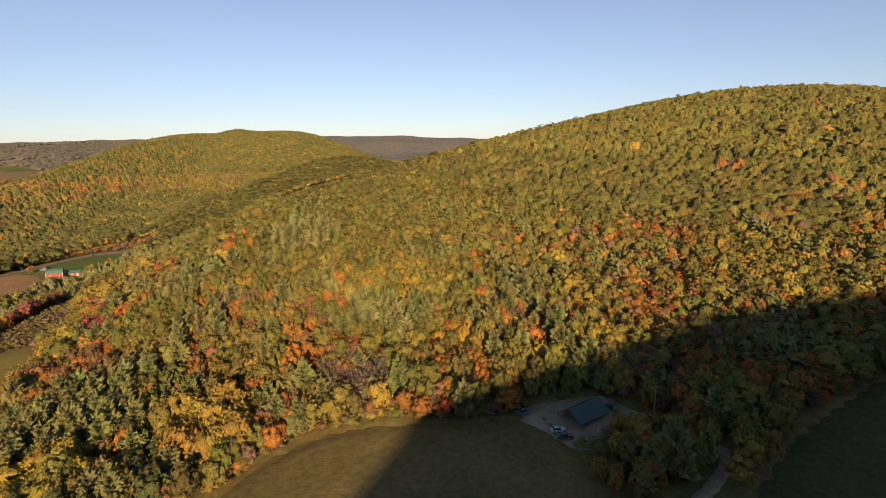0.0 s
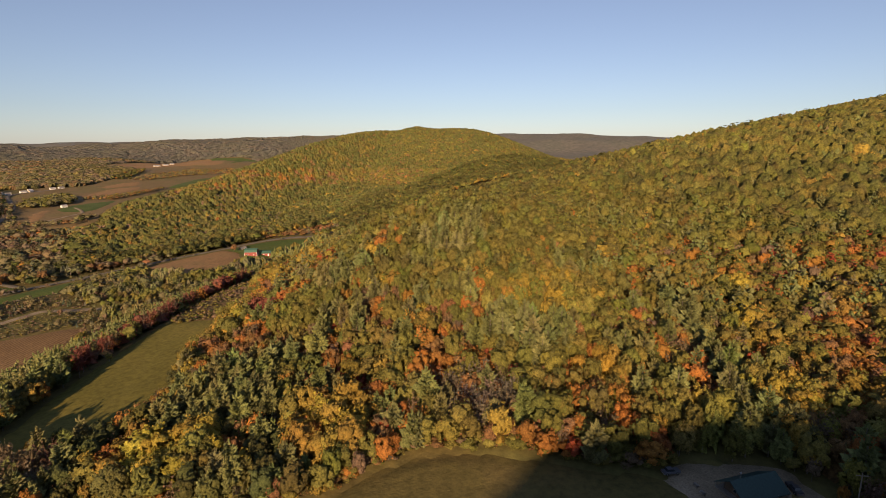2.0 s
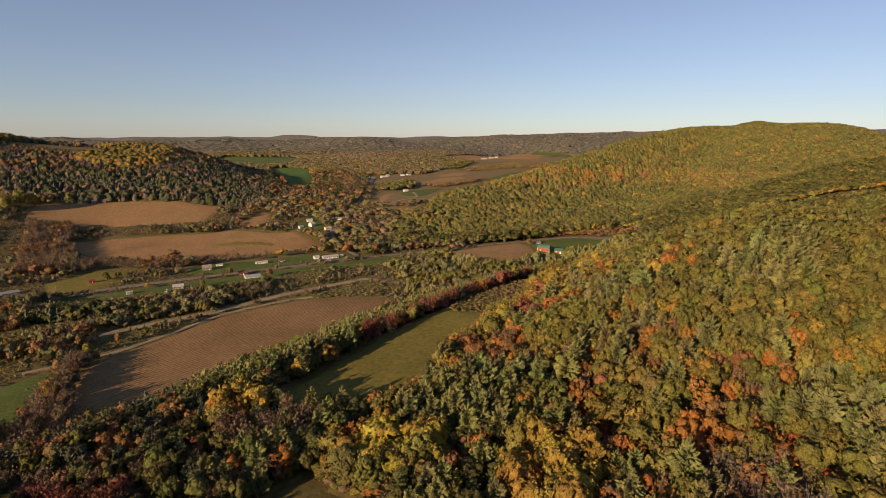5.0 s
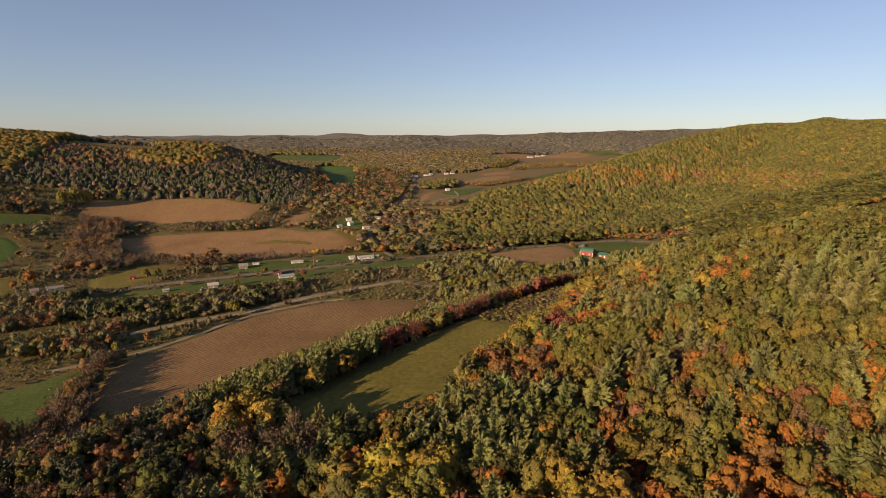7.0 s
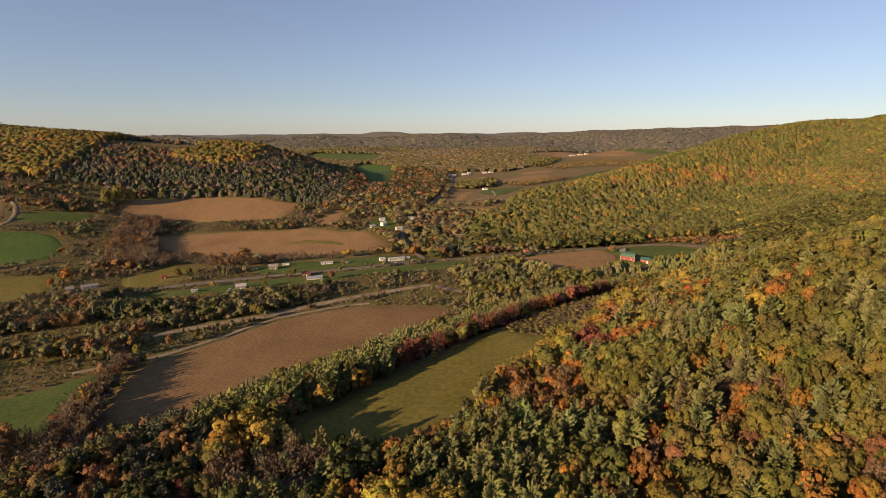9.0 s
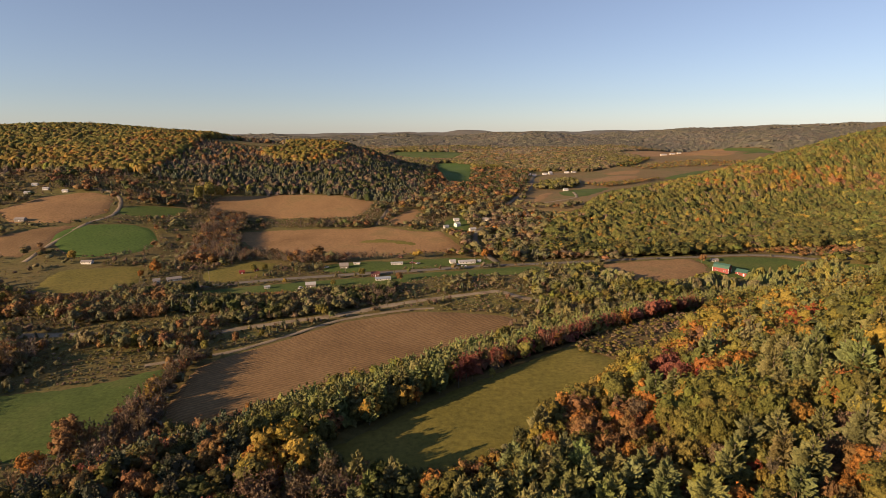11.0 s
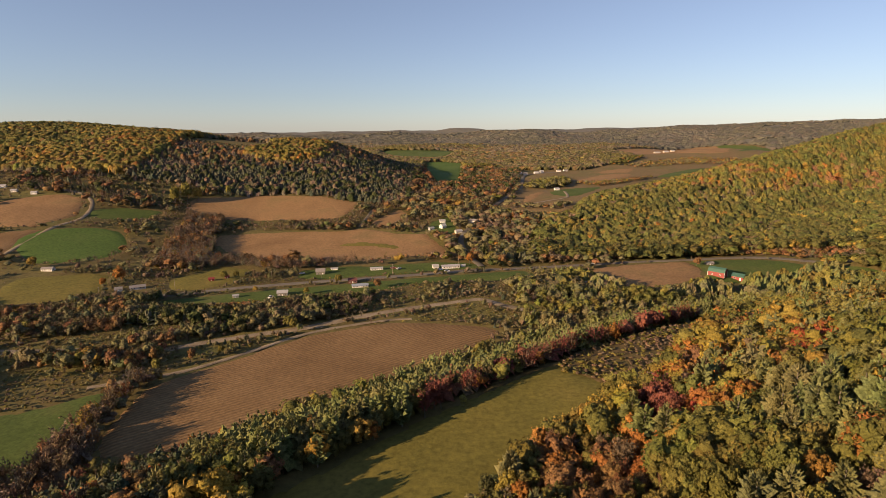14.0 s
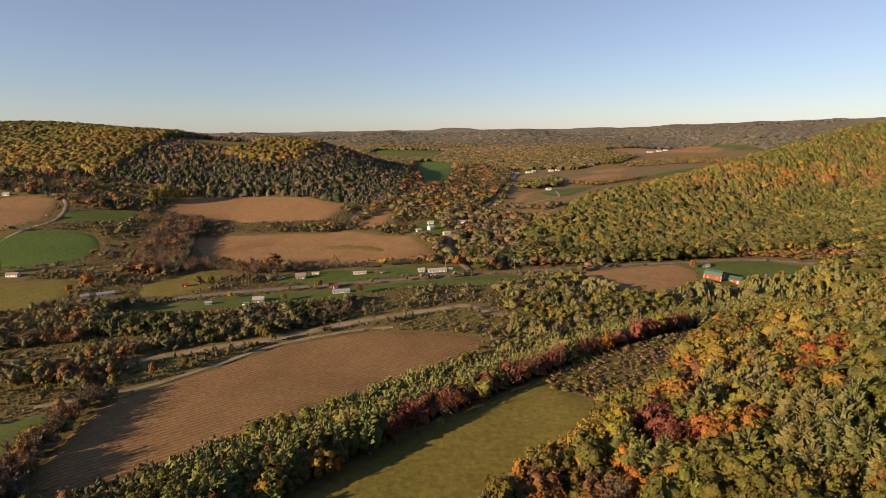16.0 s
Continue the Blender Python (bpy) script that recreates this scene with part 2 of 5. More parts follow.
def smooth_loop(poly, n=5, closed=True):
    """Rounds an outline: a Catmull-Rom curve through its corners."""
    p = [Vector((*q[:2], 0)) for q in poly]
    out, m = [], len(p)
    for i in range(m if closed else m - 1):
        if closed:
            a, b, c, d = p[i - 1], p[i], p[(i + 1) % m], p[(i + 2) % m]
        else:
            a, b, c, d = p[max(i - 1, 0)], p[i], p[i + 1], p[min(i + 2, m - 1)]
        for k in range(n):
            t = k / n
            out.append(0.5 * ((2 * b) + (c - a) * t + (2 * a - 5 * b + 4 * c - d) * t * t + (3 * b - a - 3 * c + d) * t ** 3))
    if not closed:
        out.append(p[-1])
    return out


OPEN = []     # outlines in which no tree grows
WAYS = []     # centre lines and half-widths in which no tree grows


def ragged(poly, seed=3, bits=6, wobble=1.6):
    """An outline with corners and slightly uneven sides."""
    r, out = np.random.default_rng(seed), []
    for a, b in zip(poly, poly[1:] + poly[:1]):
        for k in range(bits):
            u = k / bits
            out.append(Vector((a[0] + (b[0] - a[0]) * u, a[1] + (b[1] - a[1]) * u, 0)) + Vector((*r.uniform(-wobble, wobble, 2), 0)) * (k > 0))
    return out


def lay_field(name, label, poly, material, cell=6.0, lift=0.3, n=4):
    """A field of its own that lies on the ground: an outline filled, cut into cells and dropped on the land."""
    loop = smooth_loop(poly, n) if n else ragged(poly)
    OPEN.append(np.array([(q.x, q.y) for q in loop]))
    bm = bmesh.new()
    vs = [bm.verts.new(q) for q in loop]
    es = [bm.edges.new((vs[i - 1], vs[i])) for i in range(len(vs))]
    bmesh.ops.triangle_fill(bm, edges=es, use_beauty=True, use_dissolve=False)
    for axis in (0, 1):
        lo, hi = min(v.co[axis] for v in bm.verts), max(v.co[axis] for v in bm.verts)
        for k in np.arange(lo + cell, hi, cell):
            co, no = [0, 0, 0], [0, 0, 0]
            co[axis], no[axis] = k, 1
            bmesh.ops.bisect_plane(bm, geom=bm.verts[:] + bm.edges[:] + bm.faces[:], plane_co=co, plane_no=no)
    xy = np.array([v.co[:2] for v in bm.verts])
    rim = np.full(len(xy), 1e9)
    for a, b in zip(loop, loop[1:] + loop[:1]):
        a, d = np.array(a[:2]), np.array((b - a)[:2])
        u = np.clip((xy - a) @ d / max(d @ d, 1e-9), 0, 1)
        rim = np.minimum(rim, np.hypot(*(xy - a - u[:, None] * d).T))
    for v, z, k in zip(bm.verts, land(xy[:, 0], xy[:, 1]), step(rim / 6.0)):
        v.co.z = z - 0.45 + (lift + 0.45) * k
    for f in bm.faces:
        f.smooth = True
        if f.normal.z < 0:
            f.normal_flip()
    ob = part(name, bm, material, None)
    return tagged(ob, label, name.split("_")[-1], kind="structure")


def lay_way(name, label, line, width, material, lift=0.26, n=8, category="road"):
    """A road or track: a cambered strip along a curved line, dropped on the land."""
    pts = smooth_loop(line, n, closed=False)
    WAYS.append((np.array([(q.x, q.y) for q in pts]), width / 2))
    bm = bmesh.new()
    rows = []
    for i, q in enumerate(pts):
        d = (pts[min(i + 1, len(pts) - 1)] - pts[max(i - 1, 0)]).normalized()
        side = Vector((-d.y, d.x, 0))
        w = width * (1 + 0.12 * math.sin(i * 1.7) * (category != "road"))
        row = []
        for u, up in ((-0.62, -0.25), (-0.5, 0), (0, 0.05), (0.5, 0), (0.62, -0.25)):
            p = q + side * (u * w)
            row.append(bm.verts.new((p.x, p.y, height(p.x, p.y) + lift + up)))
        rows.append(row)
    for r0, r1 in zip(rows, rows[1:]):
        for k in range(4):
            bm.faces.new((r0[k], r0[k + 1], r1[k + 1], r1[k])).smooth = True
    bmesh.ops.recalc_face_normals(bm, faces=bm.faces)
    ob = part(name, bm, material, None)
    return tagged(ob, label, category, kind="structure")


lay_field("corn_field", "harvested brown corn field with fine drill rows", [(-138, 158), (-146, 190), (-145, 212), (-120, 239), (-89, 272), (-52, 291), (-25, 294), (22, 282), (8, 258), (-30, 224), (-75, 186), (-112, 156)], PLOUGH, lift=0.35)
lay_field("hay_field", "mown olive-green hay field on the terrace", [(-56, 104), (-41, 122), (-20, 144), (8, 168), (34, 190), (41, 190), (52, 168), (42, 148), (26, 138), (12, 120), (-2, 102), (-24, 92)], HAY)
lay_field("scrub_meadow", "brown brushy meadow with low bushes", [(39, 192), (50, 172), (62, 165), (84, 190), (122, 242), (150, 262), (128, 260), (82, 228)], SCRUB)
lay_field("clearing_field", "dry grass clearing beside the woods", [(-50, 54), (-36, 38), (-18, 14), (-4, 3), (8, 0), (22, -6), (35, -21), (46, -46), (54, -62), (45, -81), (30, -88), (5, -92), (-40, -92), (-90, -60), (-90, 10)], DRY_HAY)
lay_field("dark_field", "grass field in the hill's shade, with that shade darkened into its colour", [(40, -124), (72, -140), (98, -160), (112, -178), (100, -230), (20, -240), (-60, -180), (-40, -120), (20, -112)], SHADED_GRASS)
lay_field("gravel_yard", "pale gravel yard round the roadhouse", [(55, -61), (65, -66), (70, -74), (77, -84), (71, -93), (66, -103), (59, -104), (53, -93), (50, -87), (44, -84), (44, -76), (50, -69)], GRAVEL, cell=4, lift=0.5)
lay_field("barn_field", "bare tan field beside the red barns", [(104, 408), (120, 424), (160, 437), (203, 444), (205, 420), (198, 398), (161, 369), (133, 360)], STUBBLE, n=0)
lay_field("barn_lawn", "green grass round the red barns", [(209, 443), (256, 452), (298, 446), (335, 427), (352, 412), (310, 420), (246, 396), (204, 390), (207, 420)], LAWN)
lay_field("roadside_lawn", "green lawn below the country road", [(-212, 336), (-181, 350), (-138, 366), (-95, 379), (-37, 396), (44, 416), (60, 412), (63, 394), (28, 387), (-27, 382), (-65, 358), (-109, 345), (-141, 329), (-185, 325)], LAWN)
lay_field("house_lawn", "green lawn above the country road", [(-130, 397), (-100, 394), (-38, 411), (8, 425), (26, 432), (10, 448), (-22, 449), (-64, 437), (-106, 433), (-132, 418)], LAWN, n=0)
lay_field("old_field", "olive pasture beside the road", [(-214, 358), (-231, 393), (-201, 434), (-170, 420), (-176, 385), (-187, 370)], HAY, n=0)
lay_field("tan_field", "tan stubble field across the road", [(-259, 549), (-248, 513), (-206, 471), (-162, 455), (-127, 446), (-92, 452), (-54, 462), (-39, 470), (-4, 479), (-15, 510), (-32, 549), (-62, 552), (-88, 572), (-107, 577), (-128, 567), (-171, 567), (-228, 558)], STUBBLE, n=0)
lay_field("weedy_patch", "green weedy patch in the tan field", [(-129, 512), (-113, 519), (-98, 525), (-59, 513), (-50, 497), (-58, 488), (-93, 500), (-115, 498)], HAY, lift=0.45, n=0)
OPEN.pop()
lay_field("upper_field", "tan stubble field below the wooded hill", [(-335, 649), (-308, 595), (-249, 607), (-190, 610), (-139, 622), (-122, 690), (-185, 707), (-231, 704), (-267, 696), (-331, 669)], STUBBLE, n=0)
lay_field("small_field", "small tan stubble field near the hamlet", [(-100, 601), (-75, 584), (-53, 644), (-71, 667), (-89, 634)], STUBBLE, n=0)
lay_field("far_crop", "bright green winter crop on a far slope", [(-64, 1276), (-18, 1285), (28, 1251), (26, 1138), (11, 900), (-29, 880), (-44, 1025)], CROP, cell=12, n=0)
lay_field("ridge_crop", "far green pasture on the plateau", [(-206, 1604), (-107, 1632), (12, 1638), (-12, 1386), (-125, 1437)], LAWN, cell=18, lift=0.8)
lay_field("west_crop", "green crop field on the slope", [(-420, 470), (-412, 511), (-368, 530), (-339, 516), (-318, 477), (-324, 446), (-365, 426)], CROP)
lay_field("west_pasture", "olive pasture below the hedge", [(-350, 385), (-320, 400), (-289, 404), (-266, 362), (-270, 340), (-290, 326), (-330, 330)], HAY)
lay_field("hedge_pasture", "green pasture between hedges", [(-413, 574), (-388, 600), (-345, 605), (-350, 578), (-389, 556)], LAWN)
lay_field("west_stubble", "tan stubble field along the farm track", [(-530, 541), (-520, 598), (-474, 624), (-440, 612), (-415, 556), (-430, 512), (-480, 500)], STUBBLE, n=0)
lay_field("corner_stubble", "brown stubble plot by the farm track", [(-470, 465), (-445, 494), (-418, 508), (-408, 450), (-410, 415), (-450, 420)], PLOUGH, n=0)
lay_field("river_pasture", "green pasture beside the hedgerow", [(-230, 170), (-190, 186), (-163, 207), (-156, 200), (-154, 176), (-153, 142), (-165, 128), (-215, 130)], LAWN)
lay_field("valley_stubble", "tan stubble field far up the valley", [(221, 966), (295, 1053), (367, 1068), (344, 1012), (278, 955), (218, 933)], STUBBLE, cell=12, lift=0.9, n=0)
lay_field("upper_stubble", "brown stubble field far up the valley", [(291, 1101), (352, 1149), (406, 1168), (373, 1087), (298, 1062)], STUBBLE, cell=12, lift=0.9, n=0)
lay_field("distant_stubble", "distant tan field up the valley", [(512, 1683), (608, 1787), (900, 2075), (1048, 2027), (766, 1479), (625, 1510), (491, 1486)], STUBBLE, cell=20, lift=1.2)
lay_field("distant_pasture", "distant pale green field", [(393, 1017), (495, 1131), (568, 1159), (467, 1027)], LAWN, cell=12, lift=1.0)
lay_field("far_pasture", "far green field below the plateau", [(780, 1477), (930, 1700), (1018, 2097), (1144, 1938), (960, 1620)], LAWN, cell=20, lift=1.3)
lay_field("farm_lawn", "green grass round the white farmhouse", [(141, 775), (150, 815), (178, 845), (246, 862), (215, 800), (173, 748)], LAWN, cell=10, lift=0.9)
lay_field("slope_stubble", "brown strip field below the farmhouse", [(97, 751), (142, 829), (144, 794), (111, 713), (90, 699)], STUBBLE, cell=8, lift=0.9, n=0)
lay_field("valley_meadow", "dry brown meadow along the upper valley", [(59, 654), (81, 771), (125, 976), (212, 1142), (269, 1131), (358, 1226), (475, 1383), (512, 1701), (616, 1812), (952, 2095), (1154, 1993), (960, 1560), (760, 1340), (573, 1171), (389, 1008), (230, 784), (161, 668), (131, 609)], MEADOW, cell=14, lift=0.5)
lay_field("ridge_pasture", "pale pasture on the hill's shoulder", [(-440, 905), (-420, 960), (-330, 960), (-300, 915), (-360, 890)], DRY_HAY, cell=10)
lay_field("creek_flat", "brushy brown flat along the dry creek", [(-240, 215), (-170, 222), (-120, 250), (-88, 281), (-40, 302), (30, 290), (70, 300), (60, 350), (20, 375), (-27, 374), (-65, 350), (-109, 337), (-150, 318), (-200, 300), (-245, 290)], BRUSHLAND, lift=0.18)
OPEN.pop()
lay_way("country_road", "grey two-lane country road along the valley", [(-330, 292), (-277, 316), (-245, 335), (-224, 345), (-192, 358), (-159, 371), (-100, 388), (-37, 404), (7, 417), (54, 424), (102, 432), (153, 443), (204, 449), (257, 457), (305, 452), (345, 437), (372, 424)], 5.6, ASPHALT)
lay_way("dry_creek", "pale gravel bed of a dry creek", [(-300, 246), (-223, 250), (-197, 252), (-168, 250), (-144, 262), (-119, 274), (-92, 286), (-63, 305), (-30, 321), (6, 335), (17, 337), (31, 323), (58, 302)], 5.6, GRAVEL, category="creek bed")
lay_way("field_track", "dirt track along the corn field", [(-175, 208), (-158, 216), (-138, 226), (-120, 243), (-88, 277), (-50, 296), (-30, 300)], 2.6, GRAVEL, category="track")
lay_way("farm_track", "pale dirt track between the fields", [(-395, 405), (-405, 450), (-412, 512), (-405, 550), (-425, 600), (-455, 628), (-500, 640)], 3.6, GRAVEL, category="track")
lay_way("hill_track", "dirt track between the stubble fields", [(-108, 585), (-107, 620), (-104, 660)], 3.5, GRAVEL, category="track")
lay_way("yard_lane", "gravel lane curving through the trees", [(20, -104), (33, -112), (41, -116), (49, -119), (54, -119), (57, -115), (59, -107), (61, -101)], 2.8, GRAVEL, lift=0.55, category="track")
lay_way("farm_lane", "pale lane climbing to the white farmhouse", [(45, 634), (83, 672), (121, 706), (157, 735), (167, 762), (172, 806)], 3.6, GRAVEL, lift=1.1, category="track")
lay_way("valley_road", "grey road winding up the valley past the hamlet", [(22, 430), (10, 480), (6, 520), (13, 553), (24, 583), (36, 622), (52, 680), (71, 734), (88, 782), (112, 860), (128, 960), (150, 1050), (230, 1100)], 5.0, ASPHALT, lift=0.7)
lay_field("hamlet_lawn", "green yards between the hamlet's houses", [(-31, 559), (-27, 602), (-9, 630), (2, 590), (0, 560), (2, 541)], LAWN, cell=8, n=0)


# ---- trees: shapes ----
rng = np.random.default_rng(11)
COLOURS = dict(
    olive=(0.158, 0.134, 0.037), green=(0.132, 0.128, 0.035), dark=(0.070, 0.078, 0.028), lime=(0.190, 0.170, 0.046), gold=(0.265, 0.178, 0.042),
    yellow=(0.30, 0.225, 0.045), orange=(0.295, 0.130, 0.036), red=(0.27, 0.070, 0.035), rust=(0.208, 0.115, 0.054), maroon=(0.205, 0.075, 0.056),
    pine=(0.150, 0.156, 0.062), bluepine=(0.080, 0.088, 0.058), brown=(0.168, 0.118, 0.080), grey=(0.175, 0.140, 0.110), sage=(0.150, 0.137, 0.070), moss=(0.168, 0.150, 0.044), fern=(0.112, 0.116, 0.036), oak=(0.106, 0.101, 0.033))



def icosphere(level):
    bm = bmesh.new()
    bmesh.ops.create_icosphere(bm, subdivisions=level, radius=1)
    v = np.array([q.co[:] for q in bm.verts])
    f = np.array([[q.index for q in g.verts] for g in bm.faces])
    bm.free()
    return v, f


def join_arrays(pieces):
    vs, fs, k = [], [], 0
    for v, f in pieces:
        vs.append(v), fs.append(f + k)
        k += len(v)
    return np.concatenate(vs), np.concatenate(fs)


def cards(r, at, out, size, lean=0.7):
    """Leaf sprays: one bent three-cornered blade each, facing roughly outwards."""
    n = len(at)
    nrm = out + r.normal(0, lean, (n, 3))
    nrm /= np.linalg.norm(nrm, axis=1)[:, None]
    a = np.cross(nrm, r.normal(0, 1, (n, 3)))
    a /= np.linalg.norm(a, axis=1)[:, None]
    b = np.cross(nrm, a)
    s = size * r.uniform(0.6, 1.4, (n, 1))
    v = np.stack([at - a * s, at + a * s * 0.9 - b * s * 0.5, at + b * s * 1.1 + nrm * s * 0.3], 1).reshape(-1, 3)
    return v, np.arange(3 * n).reshape(-1, 3)


BALLS = {1: icosphere(1), 2: icosphere(2)}


def turned(r):
    """A random turn."""
    q, _ = np.linalg.qr(r.normal(0, 1, (3, 3)))
    return q


def broad_crown(seed, lobes, sprays, spray_size, squat=1.0, tall=1.0, lean=0.5, size=0.8, level=1):
    """A crown one unit high: many rounded leaf clumps set round a core, with leaf sprays standing off them so that its edge is ragged."""
    r = np.random.default_rng(seed)
    centre, shape = np.array([0, 0, 0.56]), np.array([squat, squat, tall])
    v0, f0 = BALLS[level]
    tops, pieces = [], [(BALLS[1][0] @ turned(r) * (0.22, 0.22, 0.25) * shape + centre, BALLS[1][1])]
    lop = r.normal(0, 0.05, 3) * (1, 1, 0)
    for i in range(lobes):
        h = -0.62 + 1.56 * (i + 0.5) / lobes + r.uniform(-0.06, 0.06)
        a = i * 2.39996 + r.uniform(-0.45, 0.45)
        w = math.sqrt(max(0.0, 1 - min(1.0, h) ** 2))
        d = np.array([w * math.cos(a), w * math.sin(a), min(1.0, h)])
        rad = size / math.sqrt(lobes) * r.uniform(0.7, 1.25)
        out = np.array([0.37, 0.37, 0.42]) * r.uniform(0.82, 1.1) - 0.62 * rad
        c = d * out + lop * (0.5 + d[2])
        v = (v0 * r.normal(1, 0.16, (len(v0), 1))) @ turned(r) * rad * (1.08, 1.08, 0.86)
        keep = ((v[f0].mean(1) / rad) @ (d + (0, 0, 0.25))) > -0.05
        pieces.append(((v + c) * shape + centre, f0[keep]))
        tops.append((c, rad))
    if sprays:
        k = r.integers(0, lobes, sprays)
        c, rad = np.array([tops[i][0] for i in k]), np.array([tops[i][1] for i in k])[:, None]
        d = r.normal(0, 1, (sprays, 3)) + 1.2 * c / np.linalg.norm(c, axis=1)[:, None] + (0, 0, 0.3)
        d /= np.linalg.norm(d, axis=1)[:, None]
        pieces.append(cards(r, (c + d * rad * r.uniform(0.95, 1.42, (sprays, 1))) * shape + centre, d, spray_size, lean))
    return join_arrays(pieces)


def bare_crown(seed, twigs, width=0.012):
    """A nearly leafless crown: many thin rising twigs with a few leaves left."""
    r = np.random.default_rng(seed)
    n = twigs
    a, h = r.uniform(0, 6.283, n), r.uniform(0.25, 0.8, n)
    root = np.stack([0.05 * np.cos(a), 0.05 * np.sin(a), h * 0.8], 1)
    reach = r.uniform(0.14, 0.34, n) * (1.15 - 0.5 * h)
    tip = np.stack([reach * np.cos(a + r.normal(0, 0.3, n)), reach * np.sin(a + r.normal(0, 0.3, n)), np.minimum(1.0, h + r.uniform(0.1, 0.3, n))], 1)
    side = np.stack([-np.sin(a), np.cos(a), 0 * a], 1) * width
    v = np.stack([root - side, root + side, tip], 1).reshape(-1, 3)
    pieces = [(v, np.arange(3 * n).reshape(-1, 3))]
    d = r.normal(0, 1, (n, 3))
    pieces.append(cards(r, tip * r.uniform(0.75, 1.0, (n, 1)), d / np.linalg.norm(d, axis=1)[:, None], 0.036, 1.0))
    pieces.append(cards(r, (root + tip) / 2, d / np.linalg.norm(d, axis=1)[:, None], 0.03, 1.0))
    return join_arrays(pieces)


def pine_crown(seed, tiers, boughs, plumes=3, wide=0.27):
    """A white pine one unit high: loose whorls of boughs, each a fan of upswept, ridged plumes."""
    r = np.random.default_rng(seed)
    vs, fs = [], []
    for i in range(tiers):
        u = i / (tiers - 1)
        z = 0.2 + 0.72 * u + r.uniform(-0.012, 0.012)
        reach = (wide * (1 - u) ** 0.62 * (0.62 + 0.38 * min(1.0, u * 5)) + 0.035) * r.uniform(0.82, 1.15)
        for j in range(boughs if u < 0.8 else max(3, boughs - 2)):
            a = 6.283 * (j + 0.5 * (i % 2)) / boughs + r.uniform(-0.3, 0.3)
            L = reach * r.uniform(0.62, 1.22)
            root = np.array([0.012 * math.cos(a), 0.012 * math.sin(a), z])
            for k in range(plumes):
                b = a + (k - (plumes - 1) / 2) * 0.5 + r.uniform(-0.12, 0.12)
                l = L * (1.0 if abs(k - (plumes - 1) / 2) < 0.6 else 0.8) * r.uniform(0.85, 1.1)
                d, side = np.array([math.cos(b), math.sin(b), 0]), np.array([-math.sin(b), math.cos(b), 0])
                w = l * r.uniform(0.26, 0.4) * (3 / plumes) ** 0.5
                mid = root + d * l * 0.62 + (0, 0, -0.012 + 0.04 * u)
                tip = root + d * l + (0, 0, r.uniform(0.012, 0.05) + 0.05 * u)
                n = len(vs)
                vs += [root - (0, 0, 0.01), mid - side * w - (0, 0, w * 0.6), mid + side * w - (0, 0, w * 0.6), mid + (0, 0, w * 0.8), tip]
                fs += [(n, n + 3, n + 1), (n, n + 2, n + 3), (n + 1, n + 3, n + 4), (n + 2, n + 4, n + 3)]
    n = len(vs)
    vs += [np.array(q) for q in ((-0.03, -0.02, 0.88), (0.03, -0.02, 0.88), (0, 0.035, 0.88), (0, 0, 1.02))]
    fs += [(n, n + 1, n + 3), (n + 1, n + 2, n + 3), (n + 2, n, n + 3)]
    return np.array(vs), np.array(fs)


def stem(seed, r0, top, sides=6, limbs=4, spread=0.16):
    """A tapered trunk one tree high, with a few limbs."""
    r = np.random.default_rng(seed)

    def tube(a, b, ra, rb, n):
        d = (b - a) / np.linalg.norm(b - a)
        u = np.cross(d, (0.3, 0.9, 0.1))
        u /= np.linalg.norm(u)
        w = np.cross(d, u)
        t = np.linspace(0, 6.283, n, endpoint=False)
        ring = np.outer(np.cos(t), u) + np.outer(np.sin(t), w)
        v = np.concatenate([a + ring * ra, b + ring * rb])
        i = np.arange(n)
        j = (i + 1) % n
        return v, np.concatenate([np.stack([i, j, j + n], 1), np.stack([i, j + n, i + n], 1)])
    pieces = [tube(np.array([0, 0, -0.03]), np.array([0, 0, top]), r0, r0 * 0.35, sides)]
    for i in range(limbs):
        h, a = top * r.uniform(0.45, 0.85), i * 2.4 + r.uniform(0, 0.6)
        tip = np.array([spread * math.cos(a), spread * math.sin(a), h + r.uniform(0.1, 0.2)])
        pieces.append(tube(np.array([0, 0, h]), tip, r0 * 0.4, r0 * 0.12, 3))
    return join_arrays(pieces)


# ---- trees: where they grow ----
def inside(x, y, poly):
    hit = np.zeros(x.shape, bool)
    px, py = poly[:, 0], poly[:, 1]
    for i in range(len(poly)):
        x0, y0, x1, y1 = px[i - 1], py[i - 1], px[i], py[i]
        cross = (y0 > y) != (y1 > y)
        hit ^= cross & (x < (x1 - x0) * (y - y0) / (y1 - y0 + 1e-12) + x0)
    return hit


def sink_under_fields():
    """The wild ground lies a little lower under the sheets of the fields."""
    me = bpy.data.objects["ground"].data
    co = np.empty(len(me.vertices) * 3, np.float32)
    me.vertices.foreach_get("co", co)
    co = co.reshape(-1, 3)
    under = np.zeros(len(co), bool)
    for poly in OPEN:
        lo, hi = poly.min(0), poly.max(0)
        box = np.where((co[:, 0] > lo[0]) & (co[:, 0] < hi[0]) & (co[:, 1] > lo[1]) & (co[:, 1] < hi[1]))[0]
        under[box] |= inside(co[box, 0], co[box, 1], poly)
    co[under, 2] -= 0.7
    me.vertices.foreach_set("co", co.ravel())
    me.update()


sink_under_fields()


